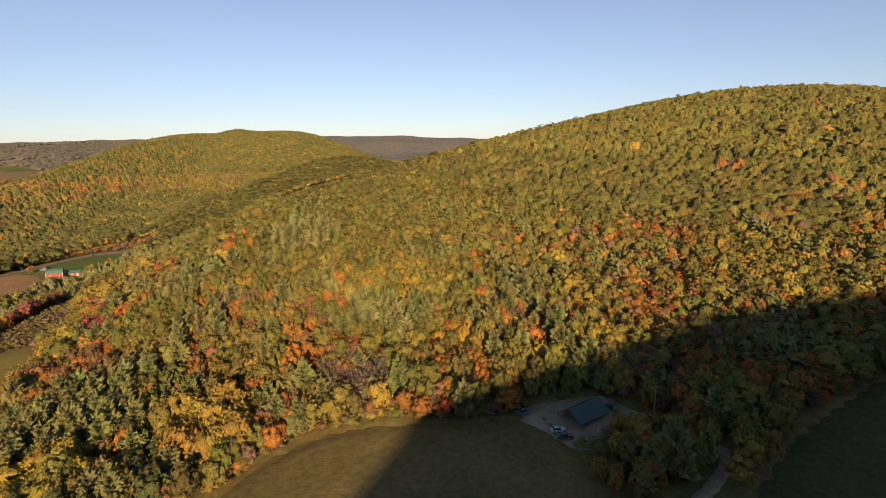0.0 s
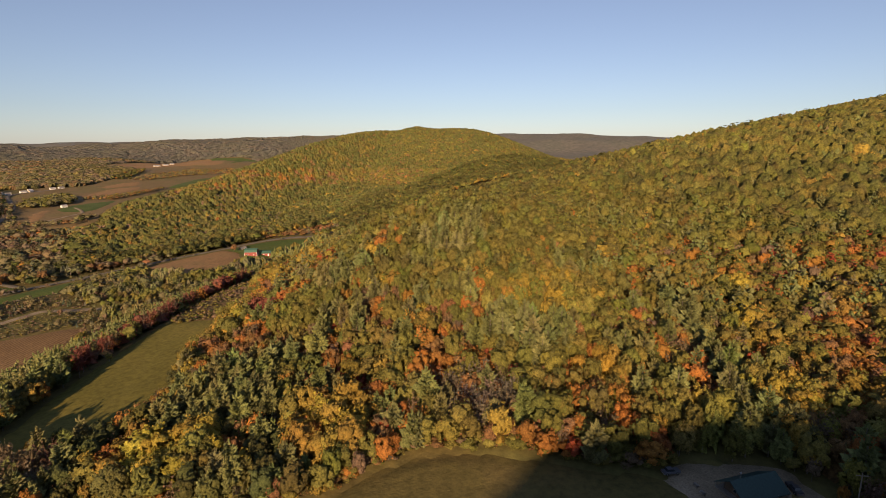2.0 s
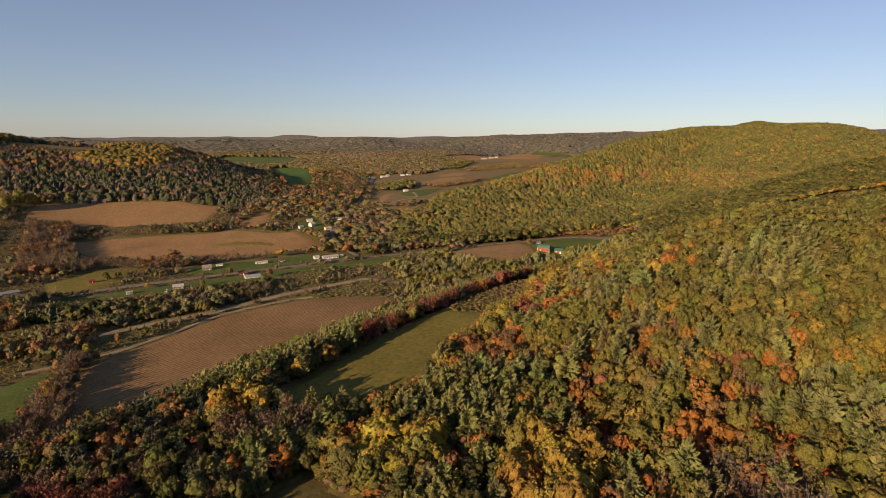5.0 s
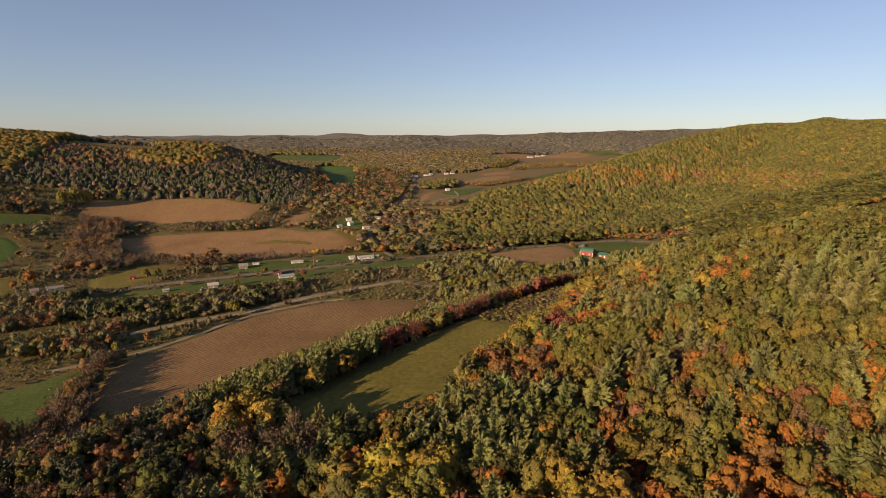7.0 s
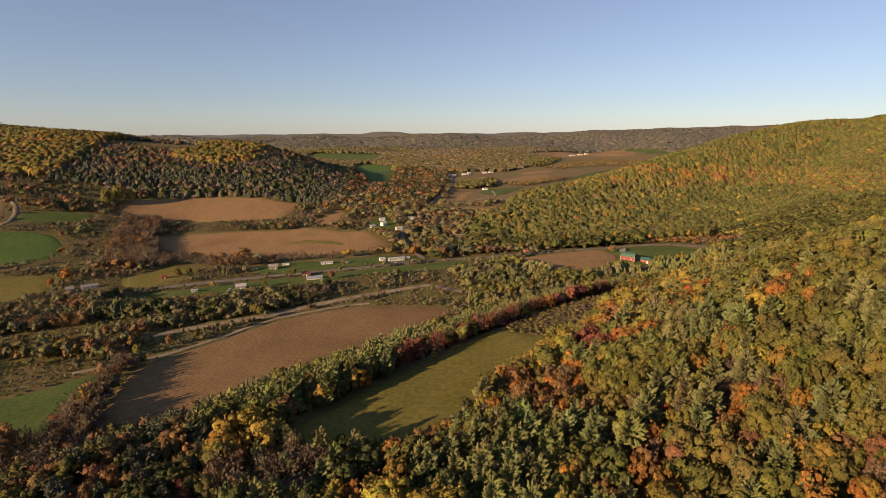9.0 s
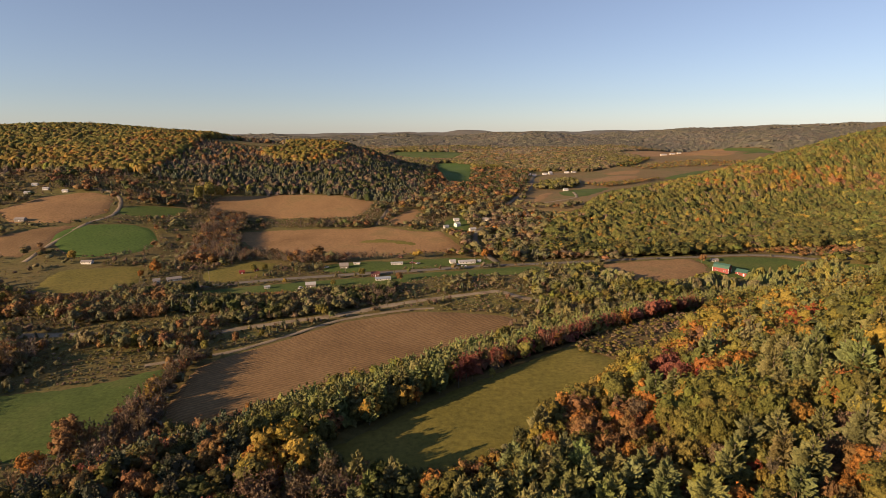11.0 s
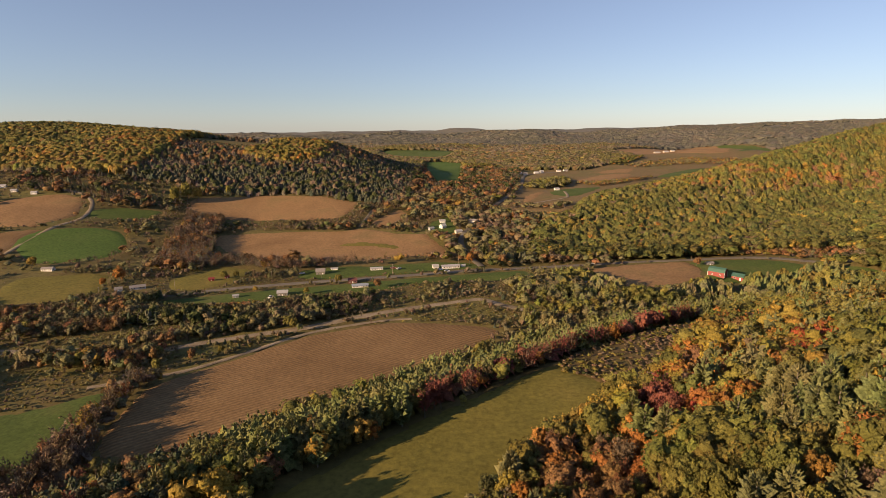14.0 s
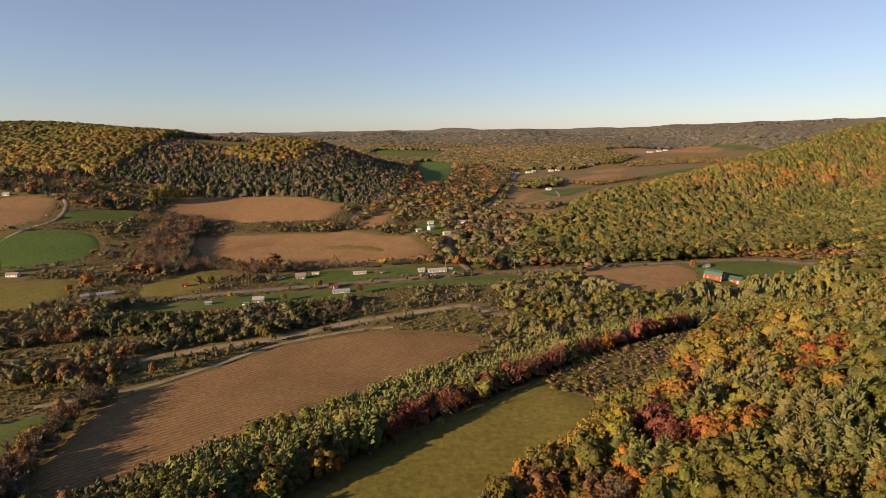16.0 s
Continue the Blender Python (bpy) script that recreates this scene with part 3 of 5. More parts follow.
def blocked(x, y):
    bad = np.zeros(x.shape, bool)
    for poly in OPEN:
        lo, hi = poly.min(0), poly.max(0)
        box = (x > lo[0]) & (x < hi[0]) & (y > lo[1]) & (y < hi[1])
        bad[box] |= inside(x[box], y[box], poly)
    for line, half in WAYS:
        for q in line:
            bad |= (x - q[0]) ** 2 + (y - q[1]) ** 2 < (half + 2.5) ** 2
    for a, b, r in YARDS:
        bad |= (x - a) ** 2 + (y - b + r * 0.5) ** 2 < (r * 1.25) ** 2
    return bad


YARDS = [(-242, 367, 10), (-253, 361, 5), (-195, 388, 4), (-186, 396, 4), (-159, 345, 4), (-139, 330, 4), (-127, 351, 7), (-113, 409, 6), (-104, 421, 6), (-82, 384, 8), (-74, 371, 12), (-68, 421, 8), (-5, 428, 13), (-18, 427, 5), (-13, 568, 6), (-26, 564, 6), (-14, 595, 7), (21, 588, 8), (27, 524, 8), (4, 548, 6), (96, 366, 6), (228, 399, 6), (219, 432, 8), (163, 822, 8), (186, 1097, 9), (-341, 409, 10), (-477, 508, 8), (592, 1546, 18), (626, 1568, 16), (650, 1580, 12), (-545, 607, 9), (-535, 625, 9), (-506, 619, 9), (-560, 640, 9), (211, 400, 12)]   # house plots: centre and reach


def patch(x, y, scale, k=0.0):
    """A smooth value from 0 to 1 that gathers like trees into drifts."""
    v = np.sin(x / scale + 1.7 * np.sin(y / scale * 0.8 + k)) + np.sin(y / scale * 1.2 - 1.3 * np.sin(x / scale * 0.7 + 2 * k) + k)
    return 0.5 + 0.25 * v


KINDS = ["broad", "pine", "bare", "bush"]
MIXES = {  # weight, kind, colour, least and greatest height
    "foreground": [(36, "pine", "pine", 8, 14), (11, "broad", "gold", 7, 11), (8, "broad", "olive", 7, 12), (14, "broad", "oak", 7, 12), (6, "broad", "orange", 6, 10), (6, "broad", "rust", 6, 10), (10, "bare", "brown", 7, 10), (10, "broad", "dark", 8, 12), (3, "broad", "yellow", 6, 10)],
    "low_slope": [(16, "pine", "pine", 10, 16), (13, "broad", "gold", 7, 12), (20, "broad", "olive", 8, 13), (9, "broad", "green", 9, 13), (11, "broad", "orange", 7, 11), (8, "broad", "rust", 6, 10), (8, "bare", "brown", 7, 11), (9, "broad", "lime", 8, 12), (4, "broad", "red", 5, 8), (3, "broad", "brown", 7, 11)],
    "mid_slope": [(24, "broad", "olive", 9, 13), (24, "pine", "pine", 10, 15), (24, "broad", "green", 9, 13), (12, "broad", "oak", 9, 13), (8, "broad", "lime", 8, 12), (4, "broad", "gold", 8, 12), (2, "broad", "orange", 8, 11), (2, "broad", "rust", 7, 10)],
    "high_slope": [(34, "broad", "olive", 9, 12), (34, "broad", "green", 9, 12), (18, "broad", "oak", 9, 12), (10, "pine", "pine", 9, 13), (3, "broad", "lime", 8, 12), (0.6, "broad", "gold", 8, 11), (0.4, "broad", "orange", 8, 11)],
    "belt_pine": [(74, "pine", "pine", 9, 14), (12, "broad", "green", 7, 11), (6, "broad", "lime", 7, 10), (4, "broad", "orange", 6, 9), (4, "bare", "brown", 6, 9)],
    "belt_maple": [(26, "broad", "maroon", 8, 12), (7, "broad", "red", 8, 11), (46, "bare", "maroon", 9, 13), (12, "bare", "brown", 9, 12), (5, "broad", "orange", 7, 10), (4, "broad", "lime", 9, 12)],
    "hedge": [(34, "bare", "brown", 9, 14), (38, "bare", "grey", 8, 12), (8, "bare", "rust", 7, 12), (4, "broad", "rust", 7, 11), (2, "broad", "gold", 6, 9), (10, "bush", "brown", 3, 5), (4, "broad", "sage", 6, 9)],
    "creek_trees": [(34, "bare", "grey", 6, 10), (18, "broad", "sage", 6, 10), (12, "bush", "sage", 2, 4), (14, "bush", "brown", 2, 4), (12, "broad", "dark", 6, 9), (10, "bare", "brown", 6, 9)],
    "creek_dark": [(40, "pine", "bluepine", 9, 13), (30, "broad", "dark", 7, 11), (20, "broad", "sage", 7, 11), (10, "bare", "grey", 6, 10)],
    "creek_gold": [(16, "broad", "rust", 6, 10), (6, "broad", "gold", 6, 9), (10, "bare", "rust", 6, 10), (40, "bare", "brown", 6, 10), (22, "broad", "sage", 6, 10), (6, "broad", "olive", 6, 9)],
    "brush": [(28, "bush", "brown", 0.6, 1.6), (28, "bush", "sage", 0.6, 1.7), (22, "bush", "olive", 0.6, 1.5), (4, "bush", "grey", 0.9, 2.0), (7, "broad", "sage", 3, 6), (5, "bare", "brown", 4, 6), (4, "broad", "brown", 3, 6), (2, "pine", "bluepine", 4, 6)],
    "scrubland": [(22, "bush", "brown", 1.8, 4.0), (18, "bush", "sage", 1.8, 4.0), (6, "bush", "olive", 1.6, 3.4), (24, "bare", "brown", 6, 9), (20, "bare", "grey", 6, 9), (10, "broad", "sage", 5, 8), (3, "broad", "rust", 4, 8), (3, "broad", "dark", 5, 8)],
    "meadow_bush": [(58, "bush", "brown", 0.8, 1.8), (32, "bush", "olive", 0.8, 1.9), (10, "bush", "dark", 0.9, 2.0)],
    "grove": [(62, "pine", "pine", 10, 14), (20, "broad", "olive", 8, 12), (12, "broad", "lime", 8, 11), (6, "broad", "gold", 7, 10)],
    "lowland": [(30, "broad", "green", 6, 10), (28, "broad", "sage", 6, 10), (20, "pine", "pine", 7, 11), (12, "bare", "brown", 6, 9), (10, "broad", "olive", 6, 9)],
    "village": [(28, "broad", "brown", 6, 10), (18, "bare", "grey", 6, 9), (8, "broad", "rust", 5, 9), (10, "broad", "green", 6, 10), (2, "broad", "orange", 5, 8), (24, "broad", "sage", 6, 10), (10, "pine", "bluepine", 7, 12)],
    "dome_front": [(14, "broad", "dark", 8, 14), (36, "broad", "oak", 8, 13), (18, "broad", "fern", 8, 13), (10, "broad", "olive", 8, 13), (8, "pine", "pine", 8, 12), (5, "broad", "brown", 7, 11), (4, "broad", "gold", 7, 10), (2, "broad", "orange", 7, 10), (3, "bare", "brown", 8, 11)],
    "dome_pine": [(20, "pine", "pine", 8, 12), (10, "broad", "dark", 8, 12), (34, "broad", "oak", 8, 12), (26, "broad", "fern", 8, 12), (5, "broad", "lime", 8, 11), (5, "broad", "gold", 7, 10)],
    "dome_orange": [(15, "broad", "orange", 8, 11), (14, "broad", "gold", 8, 11), (20, "broad", "rust", 8, 11), (30, "broad", "olive", 8, 12), (21, "broad", "fern", 8, 12)],
    "dome_rust": [(20, "broad", "rust", 8, 11), (40, "broad", "olive", 8, 12), (6, "broad", "gold", 8, 11), (10, "bare", "brown", 8, 11), (16, "broad", "fern", 8, 11)],
    "dome_top": [(40, "broad", "olive", 8, 12), (6, "broad", "moss", 8, 12), (38, "broad", "fern", 8, 12), (8, "broad", "oak", 8, 12), (2, "broad", "gold", 8, 11), (6, "broad", "rust", 8, 10)],
    "left_pine": [(60, "pine", "bluepine", 8, 11), (14, "broad", "dark", 7, 10), (14, "bare", "grey", 7, 10), (12, "broad", "brown", 7, 10)],
    "left_bare": [(36, "bare", "brown", 8, 11), (24, "bare", "grey", 8, 11), (9, "broad", "rust", 7, 10), (22, "pine", "bluepine", 7, 10), (9, "broad", "dark", 7, 10)],
    "left_gold": [(38, "broad", "gold", 8, 11), (6, "broad", "orange", 8, 11), (40, "broad", "olive", 8, 11), (10, "broad", "rust", 8, 10), (6, "broad", "lime", 8, 11)],
    "left_olive": [(54, "broad", "olive", 8, 11), (24, "broad", "fern", 8, 11), (10, "broad", "lime", 8, 11), (6, "broad", "gold", 8, 11), (6, "broad", "rust", 8, 10)],
    "gold_stand": [(70, "broad", "gold", 10, 15), (16, "broad", "yellow", 9, 14), (14, "broad", "orange", 8, 11)],
    "bare_stand": [(50, "bare", "brown", 9, 13), (30, "bare", "grey", 9, 13), (12, "broad", "rust", 6, 9), (8, "pine", "pine", 10, 14)],
    "yellow_stand": [(52, "broad", "yellow", 9, 13), (30, "broad", "lime", 9, 13), (18, "broad", "olive", 9, 12)],
    "pine_stand": [(78, "pine", "pine", 11, 17), (12, "broad", "green", 9, 12), (10, "broad", "olive", 8, 12)],
    "rust_stand": [(44, "broad", "rust", 8, 12), (22, "bare", "brown", 8, 12), (18, "broad", "orange", 8, 11), (16, "broad", "olive", 8, 12)],
    "maple_stand": [(44, "broad", "orange", 8, 12), (18, "broad", "red", 7, 10), (22, "broad", "gold", 8, 11), (16, "bare", "brown", 8, 11)],
    "corner_wood": [(26, "bare", "maroon", 7, 11), (16, "bare", "brown", 7, 10), (10, "broad", "rust", 6, 10), (14, "broad", "dark", 6, 10), (8, "broad", "oak", 7, 11), (22, "pine", "bluepine", 8, 12), (4, "broad", "orange", 6, 10)],
    "slope_orange": [(22, "broad", "orange", 8, 11), (18, "broad", "rust", 8, 11), (12, "broad", "gold", 8, 11), (6, "broad", "red", 7, 10), (24, "broad", "olive", 9, 12), (18, "broad", "green", 9, 12)],
    "slope_yellow": [(20, "broad", "yellow", 8, 12), (32, "broad", "lime", 8, 12), (24, "broad", "olive", 9, 12), (14, "broad", "gold", 8, 11), (10, "broad", "green", 9, 12)],
    "oak_stand": [(70, "broad", "green", 11, 15), (30, "broad", "olive", 10, 14)],
    "maroon_stand": [(60, "bare", "maroon", 9, 13), (40, "broad", "maroon", 8, 12)],
    "cliff": [(50, "bush", "brown", 2, 4), (30, "broad", "rust", 4, 6), (20, "bare", "grey", 4, 6)],
}
ZONES = list(MIXES)
STANDS = [  # places where one kind has the upper hand: x, y, reach, mix
    (11, 20, 13, "gold_stand"), (50, -9, 13, "bare_stand"), (125, 2, 14, "yellow_stand"), (86, -4, 13, "pine_stand"), (102, 8, 9, "pine_stand"), (2, 62, 15, "pine_stand"), (18, 72, 13, "pine_stand"), (32, 100, 19, "rust_stand"), (187, -51, 9, "yellow_stand"),
    (92, 103, 15, "pine_stand"), (56, 93, 14, "oak_stand"), (59, 134, 8, "maroon_stand"), (96, 176, 6, "gold_stand"), (44, 136, 7, "yellow_stand"), (36, -27, 6, "gold_stand"), (75, -64, 12, "yellow_stand"), (-20, 45, 12, "yellow_stand"),
    (120, 60, 16, "pine_stand"), (140, 120, 18, "oak_stand"), (-55, 75, 12, "bare_stand"), (150, -40, 14, "pine_stand"), (72, 152, 9, "maple_stand"), (66, 120, 7, "maple_stand"), (112, 150, 8, "maple_stand"), (84, 196, 8, "maple_stand"), (-30, 62, 7, "maple_stand"),
    (-67, 96, 9, "gold_stand"), (120, 123, 5, "maple_stand"), (105, 96, 5, "maple_stand"), (124, 111, 5, "gold_stand"), (96, 96, 4, "gold_stand"), (121, 170, 6, "maple_stand"), (91, 168, 7, "gold_stand"), (124, 184, 6, "gold_stand"), (98, 120, 5, "maple_stand"),
    (43, 132, 5, "yellow_stand"), (38, 45, 4, "maple_stand"), (77, 29, 5, "maple_stand"), (57, 126, 8, "maroon_stand"), (243, -90, 24, "slope_orange"), (238, -122, 18, "slope_orange"), (300, -198, 22, "slope_orange"), (222, -135, 20, "slope_yellow"), (190, -160, 20, "slope_yellow"),
    (104, -81, 12, "slope_yellow"), (74, -62, 9, "slope_yellow"), (165, -164, 14, "slope_yellow"), (180, -44, 11, "slope_yellow"), (110, 10, 9, "slope_yellow"), (346, -146, 7, "maple_stand"), (374, -78, 5, "gold_stand"), (258, -38, 6, "maple_stand"), (150, -70, 16, "slope_yellow"), (140, -100, 16, "slope_orange")]


def zone_of(x, y):
    """The name of the mix and the share of places taken, at each place."""
    z, s = land(x, y), terrace(x, y)
    zone, share = np.full(x.shape, -1), np.zeros(x.shape)

    def put(mask, name, much):
        zone[mask], share[mask] = ZONES.index(name), np.broadcast_to(much, x.shape)[mask]
    drift, fine = patch(x, y, 38), patch(x, y, 15, 2.0)
    # valley north of the road
    north = (y > 415)
    put(north, "scrubland", 0.85)
    put(north & (x < -20) & (x > -420) & (y < 700), "scrubland", 1.0)
    put(north & (x < -215) & (x > -330) & (y < 640), "scrubland", 0.55)
    put(north & (y < 640) & (abs(x + 238 + 0.3 * (y - 420)) < 22), "hedge", 1.0)
    put((abs(x + 275) < 26) & (y > 340) & (y < 425) & (x > -262), "hedge", 0.8)
    put(north & (y < 450) & (x < -20) & (x > -225), "hedge", 0.5)
    put(north & (x > -25) & (x < 140) & (y < 760) & (y > 440), "village", 0.85)
    put((x > -90) & (x < 60) & (y > 610) & (y < 1140), "creek_gold", 0.9)
    put((x > -90) & (x < 140) & (y > 740) & (y < 1140), "left_bare", 0.95)
    put((y > 1140) & (x > -400), "left_olive", 0.9)
    # the wooded hill west of the hamlet
    hill = (x < -60 - 0.0 * y) & (y > 690 + 0.08 * np.minimum(0, x + 300)) & (z > 20) & (y < 1450)
    put(hill, "left_pine", 1.0)
    put(hill & (z > 62 + 8 * (drift - 0.5)), "left_bare", 0.95)
    put(hill & (z > 72 + 14 * (drift - 0.5)) & (x > -330) & (x < -205), "left_gold", 1.0)
    put(hill & (x < -480) & (y > 760), "left_bare", 0.9)
    put((x < -440) & (y > 700) & (y < 1600) & (z > 52), "left_gold", 1.0)
    put((x < -440) & (y > 690) & (y < 1600) & (z <= 52), "left_bare", 1.0)
    put((x < -560) & (z > 88), "left_olive", 1.0)
    put((x < -330) & (y > 560) & (y < 700), "scrubland", 0.9)
    put((x < -330) & (y > 600) & (y < 690) & (drift > 0.55), "left_bare", 0.8)
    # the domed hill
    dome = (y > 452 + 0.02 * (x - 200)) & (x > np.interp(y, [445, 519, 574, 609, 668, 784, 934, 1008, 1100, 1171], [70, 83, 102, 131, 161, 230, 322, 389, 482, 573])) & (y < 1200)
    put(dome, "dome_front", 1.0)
    put(dome & (x > 360) & (z < 42), "dome_pine", 1.0)
    put(dome & (z > 40) & (z < 62), "dome_rust", 1.0)
    put(dome & (z > 46) & (z < 70) & (patch(x, y, 70, 1.0) > 0.52), "dome_orange", 0.95)
    put(dome & (z > 66), "dome_top", 1.0)
    put(dome & (x > 255) & (x < 430) & (y < 478 + 0.02 * (x - 200)), "cliff", 1.0)
    # river land
    put((x > 318) & (y > 290) & (y < 440) & (z < 60), "dome_pine", 1.0)
    put((x > 372) & (y > 290) & (y < 520), "dome_pine", 1.0)
    flat = (s > 60) & (y < 420) & (x < 300)
    put(flat, "brush", 0.75)
    put(flat & (s > 150) & (x < -60) & (y > 292) & (y < 345 + 0.1 * (x + 200)), "creek_trees", 0.85)
    put(flat & (x < -70) & (y > 268) & (y <= 292) & (fine > 0.42), "creek_trees", 0.6)
    put(flat & (x < -150) & (y > 225) & (y <= 268) & (fine > 0.6), "creek_gold", 0.45)
    put(flat & (x > -215) & (x < -160) & (y > 288) & (y < 340), "creek_dark", 0.95)
    put(flat & (x > -160) & (x < -105) & (y > 300) & (y < 333), "creek_gold", 0.9)
    put(flat & (x < -205) & (y > 275) & (y < 320), "creek_gold", 0.8)
    put((x < -136) & (x > -155) & (y > 100) & (y < 216), "hedge", 1.0)
    put((x < -236) & (x > -262) & (y > 90) & (y < 225), "hedge", 0.8)
    put((x > 40) & (y > 285) & (y < 395) & (x < 260), "lowland", 0.85)
    put((x > 225) & (x < 318) & (y > 300) & (y < 425), "grove", 0.75)
    put((x > 140) & (x < 235) & (y > 285) & (y < 340), "grove", 1.0)
    # the belt on the terrace's edge
    belt = (s > 0.5) & (s < 62) & (x > -140) & (x < 190) & (y < 350)
    put(belt, "belt_pine", 1.0)
    put(belt & (x < -85), "corner_wood", 0.95)
    put(belt & (x > -16) & (x < 132) & (s < 15), "belt_maple", 1.0)
    put(belt & (x > 60) & (s > 30), "lowland", 0.9)
    # the near hill and the woods at its foot
    near = (s <= 0.5) & (y < 420) & (x > -150)
    put(near, "mid_slope", 1.0)
    put(near & (x < 6) & (y > 10), "foreground", 0.97)
    put(near & (x < -75) & (y > 10), "corner_wood", 0.97)
    put(near & (x >= 6) & (z < 46 + 10 * (drift - 0.5) + 13 * step((50 - y) / 110)), "low_slope", 0.97)
    put(near & (z > 64 + 6 * (drift - 0.5)), "high_slope", 1.0)
    put(near & (x < 40) & (y < -90), "low_slope", 0.5)
    for a, b, r, name in STANDS:
        put((x - a) ** 2 + (y - b) ** 2 < (r * (0.75 + 0.6 * fine)) ** 2, name, 1.0)
    for k, poly in enumerate(OPEN):
        if k == 2:
            put(inside(x, y, poly), "meadow_bush", np.where(fine > 0.3, 1.0, 0.6))
    free = ~blocked(x, y) | (zone == ZONES.index("meadow_bush"))
    share = np.where(free, share, 0)
    return zone, share


def edge_height(x, y):
    """The height that trees reach at a field's southern side: low at the edge, taller further off."""
    cap = np.full(x.shape, 99.0)
    away = np.hypot(x + 15, y + 40)
    for poly in OPEN:
        lo, hi = poly.min(0), poly.max(0)
        for u in (0.008, 0.016, 0.026, 0.038, 0.052, 0.07, 0.09):
            px, py = x + 0.1 * u * away, y + u * away
            box = (px > lo[0]) & (px < hi[0]) & (py > lo[1]) & (py < hi[1])
            if box.any():
                hit = np.zeros(x.shape, bool)
                hit[box] = inside(px[box], py[box], poly)
                cap = np.where(hit, np.minimum(cap, 1.6 + 125 * u), cap)
    return cap


def lee(x, y):
    """True on the far sides of the hills, as seen from the air over the clearing: the woods are thinner there."""
    hidden = np.ones(x.shape, bool)
    for ex, ey in ((-70, -95), (-20, -48)):
        above = np.full(x.shape, 99.0)
        for u in np.linspace(0.2, 0.97, 30):
            above = np.minimum(above, 118 + (land(x, y) + 10 - 118) * u - land(ex + (x - ex) * u, ey + (y - ey) * u))
        hidden &= above < -2
    return hidden


def scatter(x0, x1, y0, y1, gap, only=()):
    """Places on a shaken grid, with what grows there: x, y, kind, colour, height."""
    gx, gy = np.meshgrid(np.arange(x0, x1, gap), np.arange(y0, y1, gap * 0.87))
    gx = gx + (np.arange(gx.shape[0]) % 2)[:, None] * gap * 0.5
    x = (gx + rng.uniform(-0.52, 0.52, gx.shape) * gap).ravel()
    y = (gy + rng.uniform(-0.52, 0.52, gx.shape) * gap).ravel()
    zone, share = zone_of(x, y)
    keep = (zone >= 0) & (rng.random(x.shape) < share)
    if only:
        keep &= np.isin(zone, [ZONES.index(q) for q in only])
    keep[keep] &= ~lee(x[keep], y[keep]) | (rng.random(keep.sum()) < 0.14)
    x, y, zone = x[keep], y[keep], zone[keep]
    kind, tint, tall = np.zeros(len(x), int), np.zeros((len(x), 3)), np.zeros(len(x))
    drift = patch(x, y, 15, 0.7)
    for zi in np.unique(zone):
        m = np.where(zone == zi)[0]
        rows = MIXES[ZONES[zi]]
        w = np.cumsum([q[0] for q in rows]) / sum(q[0] for q in rows)
        # neighbours tend to be alike
        pick = np.searchsorted(w, (0.6 * rng.random(len(m)) + 0.8 * drift[m]) % 1.0)
        for k, (_, kd, cl, lo, hi) in enumerate(rows):
            q = m[pick == k]
            kind[q] = KINDS.index(kd)
            tint[q] = COLOURS[cl]
            tall[q] = rng.uniform(lo, hi, len(q))
    tint = tint * rng.uniform(0.82, 1.18, (len(x), 1)) * (1 + rng.normal(0, 0.06, (len(x), 3)))
    cap = edge_height(x, y)
    cap[np.isin(zone, [ZONES.index("hedge"), ZONES.index("grove")])] = 99
    small = cap < 0.4 * tall
    kind[small & (kind != 3)] = 3
    return x, y, kind, np.clip(tint, 0.008, 0.6), np.minimum(tall, cap)


def woods(name, label, templates, x, y, tint, tall, category="trees", leaves=None):
    """Many trees of one kind as one mesh: each a turned and scaled copy of one of the shapes."""
    if len(x) == 0:
        return None
    z = land(x, y)
    vs, fs, ts, k = [], [], [], 0
    which = rng.integers(0, len(templates), len(x))
    for i, (v, f, w) in enumerate(templates):
        m = np.where(which == i)[0]
        if len(m) == 0:
            continue
        a, h = rng.uniform(0, 6.283, len(m)), tall[m]
        wide = h * w * rng.uniform(0.85, 1.2, len(m))
        c, n = np.cos(a) * wide, np.sin(a) * wide
        X = v[None, :, 0] * c[:, None] - v[None, :, 1] * n[:, None] + x[m][:, None]
        Y = v[None, :, 0] * n[:, None] + v[None, :, 1] * c[:, None] + y[m][:, None]
        Z = v[None, :, 2] * h[:, None] + z[m][:, None]
        vs.append(np.stack([X, Y, Z], -1).reshape(-1, 3))
        t = np.concatenate([tint[m], np.ones((len(m), 1))], 1)
        ts.append(np.repeat(t, len(v), 0))
        fs.append((f[None] + (np.arange(len(m)) * len(v))[:, None, None]).reshape(-1, 3) + k)
        k += len(m) * len(v)
    ob = mesh_from(name, np.concatenate(vs), np.concatenate(fs), leaves or LEAF_FAR, np.concatenate(ts), smooth="pine" not in name)
    return tagged(ob, label, category, kind="stuff")


